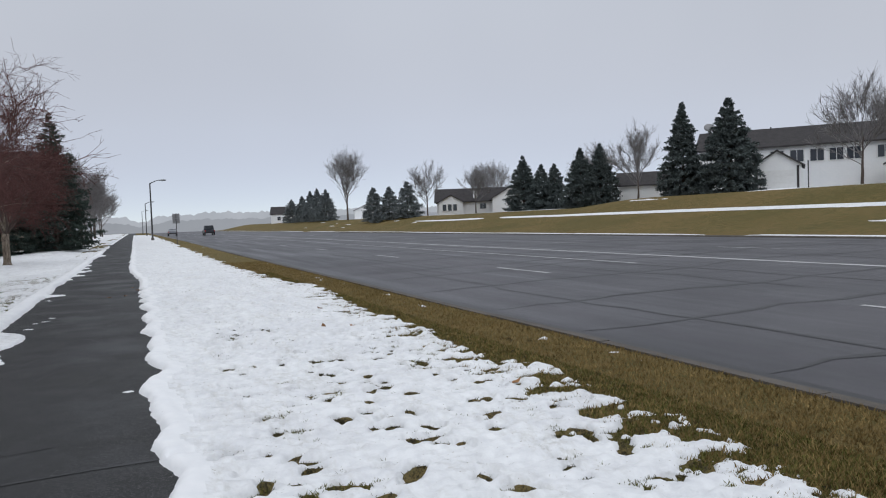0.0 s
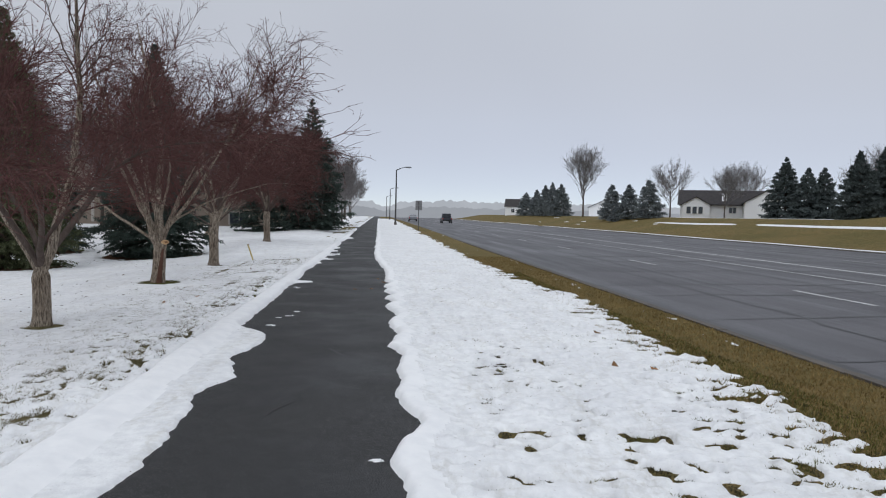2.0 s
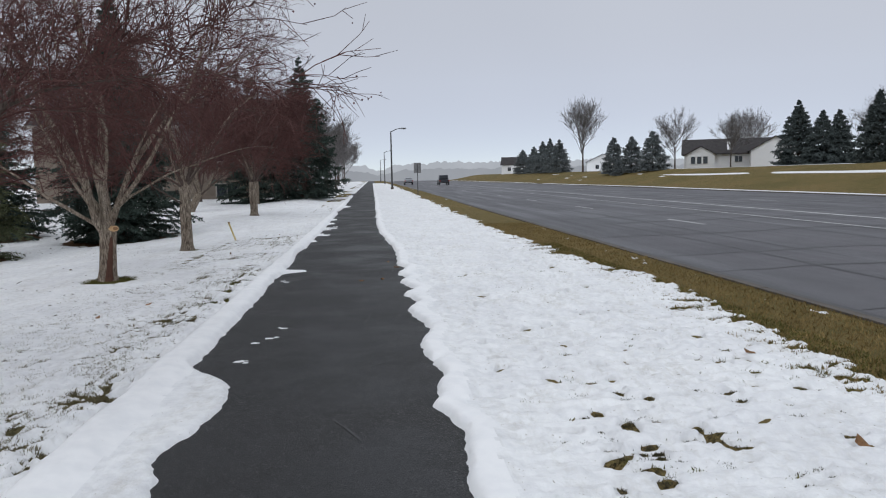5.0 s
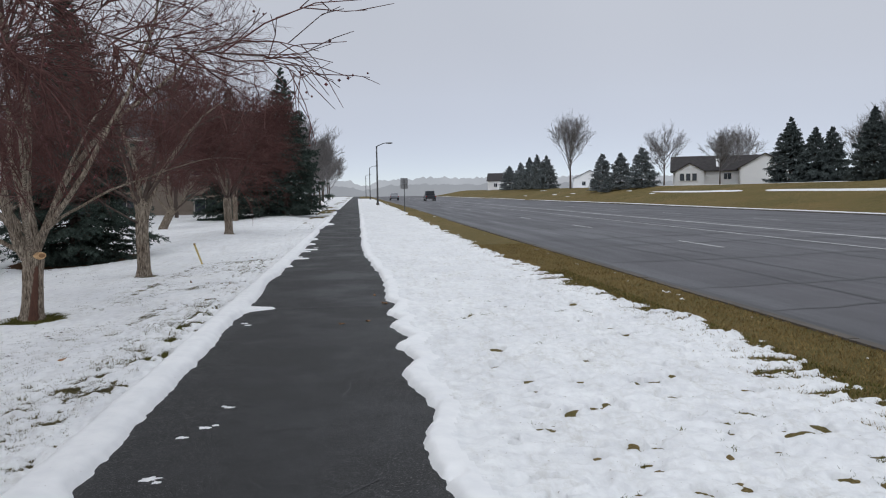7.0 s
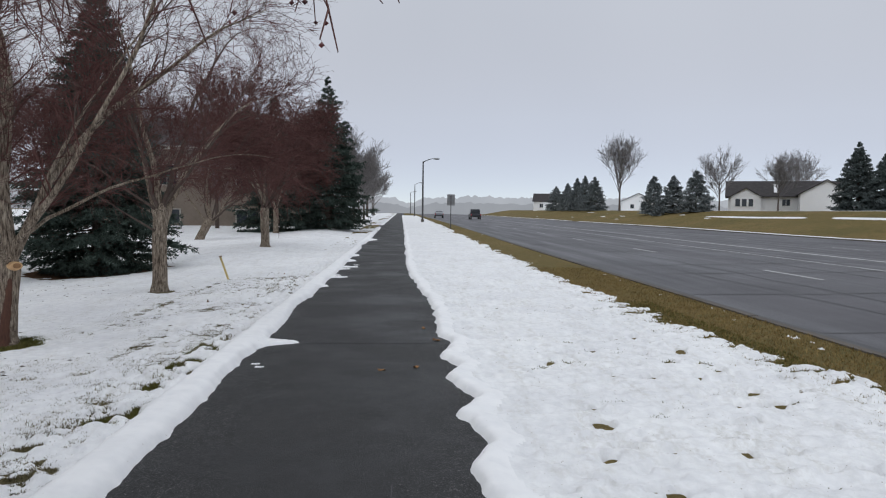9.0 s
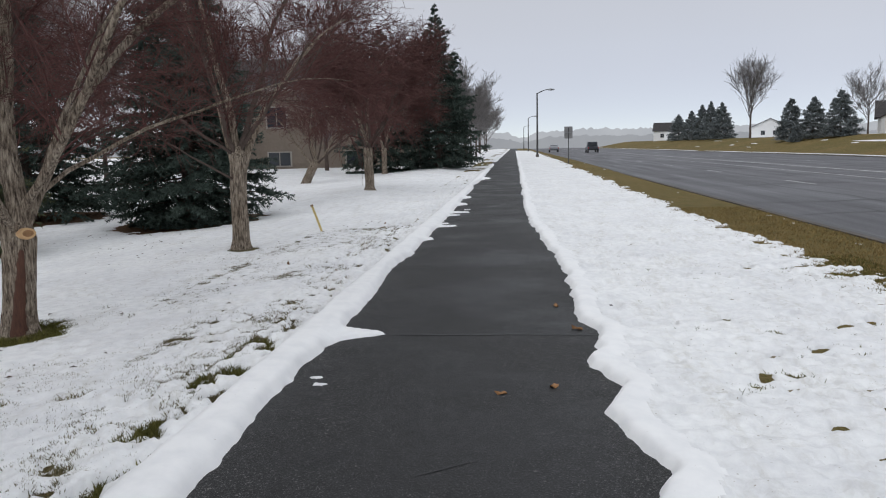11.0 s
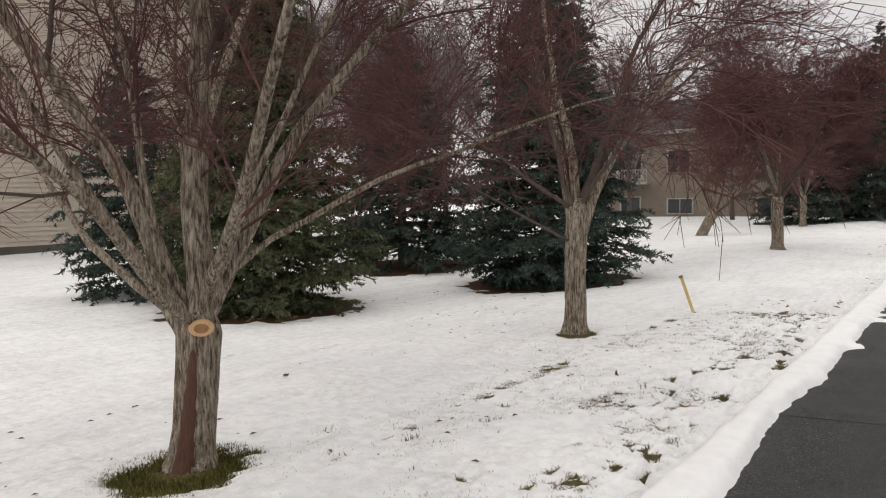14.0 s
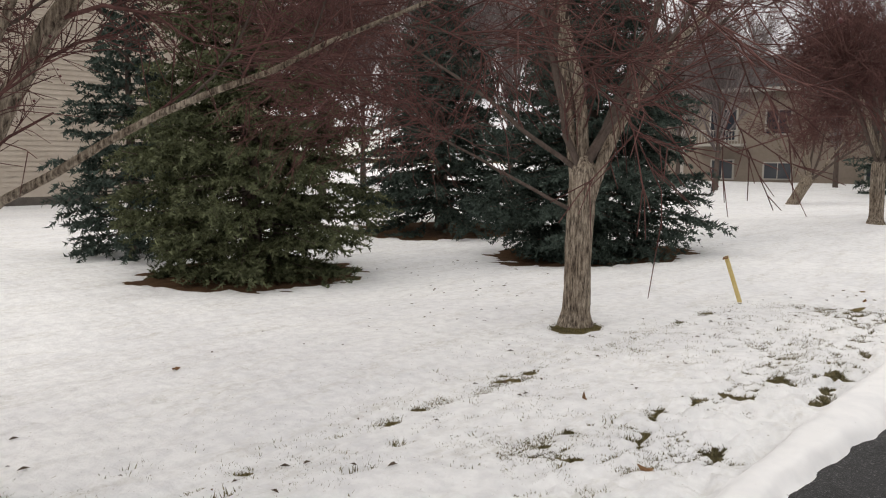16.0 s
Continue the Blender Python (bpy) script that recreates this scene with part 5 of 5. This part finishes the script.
for k, (x, y, w) in enumerate([(48, 262, 9), (72, 240, 10)]):
    h = thing("far_house", pose(x, y, 1.6, 0, 0, -15), "pale far house in the mist", "house", "far houses")
    part("wall", boxed((-w / 2, 0, -0.6), (w / 2, 8, 3.6)), M_WHITEWALL, h)
    gable_roof(h, -w / 2, w / 2, 0, 8, 3.6, 2.4, 0.4, M_SHINGLE, "xy"[k % 2], M_WHITEWALL)
    for xx in (-2.4, 0.8):
        window(h, xx, xx + 1.1, 1.4, 2.6, -0.02, 1)

# beige house at the lawn's far side, its lapped wall towards the trail
side_house = thing("siding_house", pose(-31.2, 41.0, -0.33, 0, 0, 90), "beige house wall of lapped vinyl siding", "house")
part("wall", boxed((-30, 0.0, -0.3), (0, 9, 11.5)), M_BEIGE, side_house)
siding(side_house, -30, 0, 0, 0.35, 11.4, 0.19, M_BEIGE)
part("foundation", boxed((-30.0, -0.05, -0.3), (0.0, -0.003, 0.35)), M_KERB, side_house)
part("corner_board", boxed((-0.16, -0.06, 0.35), (0.02, -0.034, 11.4)), M_TRIM, side_house)
gable_roof(side_house, -30, 0, 0, 9, 11.5, 2.6, 0.5, M_SHINGLE, gable_mat=M_BEIGE)

# tan apartment house behind the lawn
M_DULL = surface("weathered_cream_trim", (0.30, 0.28, 0.25), (0.42, 0.39, 0.35), 3, 0.7, relief=0.1)
apt = thing("apartment_house", pose(-21.5, 71.5, 0.0, 0, 0, 8), "tan three-level apartment house with balcony and dark roof", "house")
part("wall", boxed((-6, 0, -0.4), (14, 11, 6.3)), M_TAN, apt)
siding(apt, -6, 14, 0, 0.5, 6.2, 0.2, M_TAN)
gable_roof(apt, -6, 14, 0, 11, 6.3, 2.6, 0.5, M_SHINGLE, gable_mat=M_TAN)
for x in (2.0, 8.0):
    window(apt, x, x + 1.7, 0.35, 1.35, -0.035, 1, M_DULL)
    window(apt, x, x + 1.5, 3.3, 4.8, -0.035, 1, M_DULL)
window(apt, -1.6, 0.1, 2.9, 4.9, -0.035, 1, M_DULL)
window(apt, -1.4, 0.0, 0.3, 1.5, -0.035, 1, M_DULL)
part("corner_board", boxed((-3.6, -0.06, 0.3), (-3.35, -0.034, 6.3)), M_DULL, apt)
bal = part("balcony", boxed((-2.4, -1.5, 2.45), (0.8, -0.04, 2.62), 0.02), M_DULL, apt, "white balcony with rail")
part("rail", boxed((-2.4, -1.5, 3.45), (0.8, -1.44, 3.52)), M_DULL, bal)
for k in range(17):
    part("baluster", boxed((-2.38 + 0.195 * k, -1.49, 2.6), (-2.34 + 0.195 * k, -1.45, 3.46)), M_DULL, bal)
part("fascia", boxed((-6.5, -0.55, 6.02), (14.5, -0.5, 6.3)), M_DULL, apt)


# ---- street furniture ----
def street_lamp(xy, tall, z):
    lamp = thing("street_lamp", pose(xy[0], xy[1], z), "tall dark street lamp with curved arm over the road", "street lamp", "street lamps along the verge")
    part("base", rod(bmesh.new(), (0, 0, -0.3), (0, 0, 0.3), 0.2, 0.17, 12), M_KERB, lamp)
    part("pole", rod(bmesh.new(), (0, 0, 0.28), (0, 0, tall - 0.35), 0.11, 0.075, 12), M_POLE, lamp)
    t = np.linspace(0, 1, 9)
    P = np.stack([1.25 * t, 0 * t, tall - 0.4 + 0.42 * np.sin(t * 1.5)], -1)[None]
    mesh_object("arm", *tubes(P, np.linspace(0.055, 0.04, 9)[None], 8), M_POLE, lamp, smooth=True)
    bm = bmesh.new()
    bmesh.ops.create_uvsphere(bm, u_segments=14, v_segments=8, radius=1, matrix=pose(1.5, 0, tall) @ Matrix.Diagonal((0.42, 0.17, 0.11, 1)))
    part("lamp_head", bm, M_STEEL, lamp, smooth=True)
    return lamp


street_lamp((2.0, 99), 7.3, 0.2)
street_lamp((2.4, 176), 7.3, 0.2)
street_lamp((2.4, 255), 7.3, 0.2)

sign = thing("road_sign", at_ground((3.45, 71.0)), "back of a square road sign on a steel post", "road sign")
part("post", boxed((-0.03, -0.03, -0.3), (0.03, 0.03, 2.65), 0.006), M_POLE, sign)
part("plate", boxed((-0.30, 0.034, 1.85), (0.30, 0.05, 2.72), 0.02), M_SIGNBACK, sign)
part("bracket", boxed((-0.24, -0.045, 2.25), (0.24, 0.03, 2.30)), M_STEEL, sign)

stake = thing("marker_stake", at_ground((-4.35, 28.8)), "leaning weathered yellow marker stake in snow", "stake")
top = Vector((-0.20, -0.06, 0.62))
bm = boxed((-0.035, -0.022, -0.08), (0.035, 0.022, 0.60), 0.006)
bm.transform((top).to_track_quat("Z", "Y").to_matrix().to_4x4())
part("board", bm, M_YELLOW, stake)
bm = boxed((-0.05, -0.03, 0.585), (0.045, 0.03, 0.60), 0.004)
bm.transform((top).to_track_quat("Z", "Y").to_matrix().to_4x4() @ pose(0.03, 0, 0.0, 0, 6, 0))
part("cap", bm, M_LEAF, stake, "split brown top")


# ---- vehicles ----
def vehicle(name, m, body_mat, length, tall, label, bed):
    car = thing(name, m, label, "car")
    prof = [(-length / 2, 0.45), (-length / 2, 0.95), (-length / 2 + (1.6 if bed else 0.3), 1.05), (-length / 2 + (1.65 if bed else 0.75), tall), (0.35, tall + 0.02), (1.0, 1.08), (length / 2 - 0.1, 0.92), (length / 2, 0.45)]
    bm = bmesh.new()
    rings = []
    for x, s in ((-0.92, 0.0), (-0.80, 1), (0.80, 1), (0.92, 0.0)):
        rings.append([bm.verts.new((x, py, pz if s else min(pz, 1.0))) for py, pz in prof])
    for a, b in zip(rings, rings[1:]):
        for i in range(len(prof)):
            j = (i + 1) % len(prof)
            bm.faces.new((a[i], a[j], b[j], b[i]))
    bm.faces.new(rings[0][::-1])
    bm.faces.new(rings[-1])
    bmesh.ops.recalc_face_normals(bm, faces=bm.faces)
    body = part("body", bm, body_mat, car)
    y0 = prof[3][0]
    part("rear_window", boxed((-0.66, y0 - 0.16, 1.15), (0.66, y0 - 0.02, tall - 0.1), 0.02), M_PANE, body)
    for s in (-1, 1):
        part("tail_lamp", boxed((s * 0.84 - 0.07, -length / 2 - 0.02, 0.72), (s * 0.84 + 0.07, -length / 2 + 0.05, 0.98), 0.01), M_REDLAMP, body)
        for yy in (-length / 2 + 0.9, length / 2 - 0.9):
            w = part("wheel", rod(bmesh.new(), (s * 0.74, yy, 0.36), (s * 0.95, yy, 0.36), 0.36, 0.36, 18), M_TYRE, car)
            part("rim", rod(bmesh.new(), (s * 0.94, yy, 0.36), (s * 0.965, yy, 0.36), 0.2, 0.2, 14), M_STEEL, w)
    part("bumper", boxed((-0.9, -length / 2 - 0.08, 0.42), (0.9, -length / 2 + 0.02, 0.6), 0.03), M_TYRE, car)
    return car


vehicle("pickup_truck", pose(13.0, 150, float(road_z(13.0))), M_DARKPAINT, 5.4, 1.85, "dark pickup truck driving away on the road", True)
vehicle("car", pose(7.6, 175, float(road_z(7.6))), M_CARPAINT, 4.6, 1.55, "silver car far off on the road", False)


# ---- leaves and litter ----
def leaf(xy, size, turn, z, upright=0.0):
    bm = bmesh.new()
    out = [(0, -1), (0.35, -0.6), (0.6, 0), (0.35, 0.55), (0, 1), (-0.4, 0.5), (-0.55, -0.1), (-0.3, -0.65)]
    c = bm.verts.new((0, 0, 0.12 * size))
    vs = [bm.verts.new((px * size, py * size, 0.25 * size * math.sin(i * 2.1))) for i, (px, py) in enumerate(out)]
    lo = [bm.verts.new((v.co.x * 0.9, v.co.y * 0.9, v.co.z - 0.04 * size)) for v in vs]
    for i in range(8):
        bm.faces.new((c, vs[i], vs[(i + 1) % 8]))
        bm.faces.new((vs[i], lo[i], lo[(i + 1) % 8], vs[(i + 1) % 8]))
    bm.faces.new(lo[::-1])
    ob = part("fallen_leaf", bm, M_LEAF)
    ob.matrix_basis = pose(xy[0], xy[1], z, upright, 0, turn)
    return tagged(ob, "curled dry brown leaf on the snow", "leaf", "fallen leaves")


for k, (x, y, s, up) in enumerate([(2.44, 10.66, 0.07, 25), (2.84, 10.57, 0.05, 15), (-3.68, 24.3, 0.05, 70), (-6.7, 22.9, 0.055, 10), (-3.5, 17.2, 0.05, 15), (-3.9, 16.4, 0.05, 10), (2.9, 12.9, 0.06, 20), (-2.75, 23.4, 0.06, 20), (-3.2, 29.5, 0.05, 40), (3.1, 6.0, 0.05, 20)]):
    snow_z = (left_snow if x < 0 else right_snow)(np.array([x]), np.array([y]))[0]
    leaf((x, y), s, 70 * k, float(land(x, y)) + max(0.02, float(snow_z)) + 0.012, up)

g = np.random.default_rng(77)
n = 900
x, y = -3.4 - 9 * g.random(n), 12 + 24 * g.random(n)
keep = vnoise(x, y, 0.35, 90, 2) > 0.42
x, y = x[keep], y[keep]
n = len(x)
z = land(x, y) + np.maximum(left_snow(x, y), 0.0) + 0.006
s = 0.008 + 0.016 * g.random(n)
a = g.random(n) * 6.28
V = np.stack([np.stack([x + s * np.cos(a + q) * e, y + s * np.sin(a + q) * e, z + 0.5 * s * (i % 2)], -1) for i, (q, e) in enumerate([(0, 1.5), (1.6, 0.6), (3.1, 1.5), (4.7, 0.6)])], 1).reshape(-1, 3)
tagged(mesh_object("leaf_litter", V, np.arange(4 * n).reshape(-1, 4), M_DEBRIS), "dark bits of leaf and bark scattered on snow", "litter", kind="stuff")

# thin snow scraps left on the trail
for x, y, size in [(-1.41, 14.96, 0.05), (-1.46, 15.0, 0.025), (-1.50, 14.45, 0.05), (-1.43, 14.5, 0.03), (-1.86, 18.95, 0.05), (-1.81, 18.8, 0.05), (-1.64, 13.48, 0.06), (-1.58, 13.42, 0.03), (-1.62, 14.25, 0.05), (-1.66, 32.6, 0.14), (-0.12, 7.6, 0.05)]:
    tt = np.linspace(0, 2 * np.pi, 23)[:-1]
    q = size * (0.25 + 1.3 * vnoise(np.cos(tt) * 3 + x * 40, np.sin(tt) * 3 + y * 9, 1.0, 95, 2) ** 2.2)
    V = [(x, y, 0.006)] + [(x + 1.7 * math.cos(a) * w * 0.7, y + math.sin(a) * w * 0.7, 0.005) for a, w in zip(tt, q)] + [(x + 1.7 * math.cos(a) * w, y + math.sin(a) * w, -0.012) for a, w in zip(tt, q)]
    F = [(0, 1 + i, 1 + (i + 1) % 22) for i in range(22)] + [(1 + i, 23 + i, 23 + (i + 1) % 22, 1 + (i + 1) % 22) for i in range(22)]
    tagged(mesh_object("snow_scrap", V, F, M_BANK, smooth=True), "thin ragged scrap of melting snow on asphalt", "snow", "snow scraps")
for k, (x, y, s) in enumerate([(-0.13, 21.27, 0.05), (0.0, 20.35, 0.06), (-0.61, 18.64, 0.045), (-0.27, 18.79, 0.05)]):
    leaf((x, y), s, 50 * k, 0.008, 8)

# flat glowing strips of far woods, mist put into their colour
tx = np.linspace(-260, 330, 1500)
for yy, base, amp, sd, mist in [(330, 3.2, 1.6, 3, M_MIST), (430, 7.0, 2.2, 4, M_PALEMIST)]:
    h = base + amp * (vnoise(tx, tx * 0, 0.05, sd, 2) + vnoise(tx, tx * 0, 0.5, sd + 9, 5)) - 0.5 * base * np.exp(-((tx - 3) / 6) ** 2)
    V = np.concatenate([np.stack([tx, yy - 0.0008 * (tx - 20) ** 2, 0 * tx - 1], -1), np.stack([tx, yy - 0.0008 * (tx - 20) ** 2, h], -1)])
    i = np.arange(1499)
    tagged(mesh_object("backdrop", V, np.stack([i, i + 1, i + 1501, i + 1500], -1), mist), "glowing grey strip of far woods, mist painted in", "woods", kind="structure")
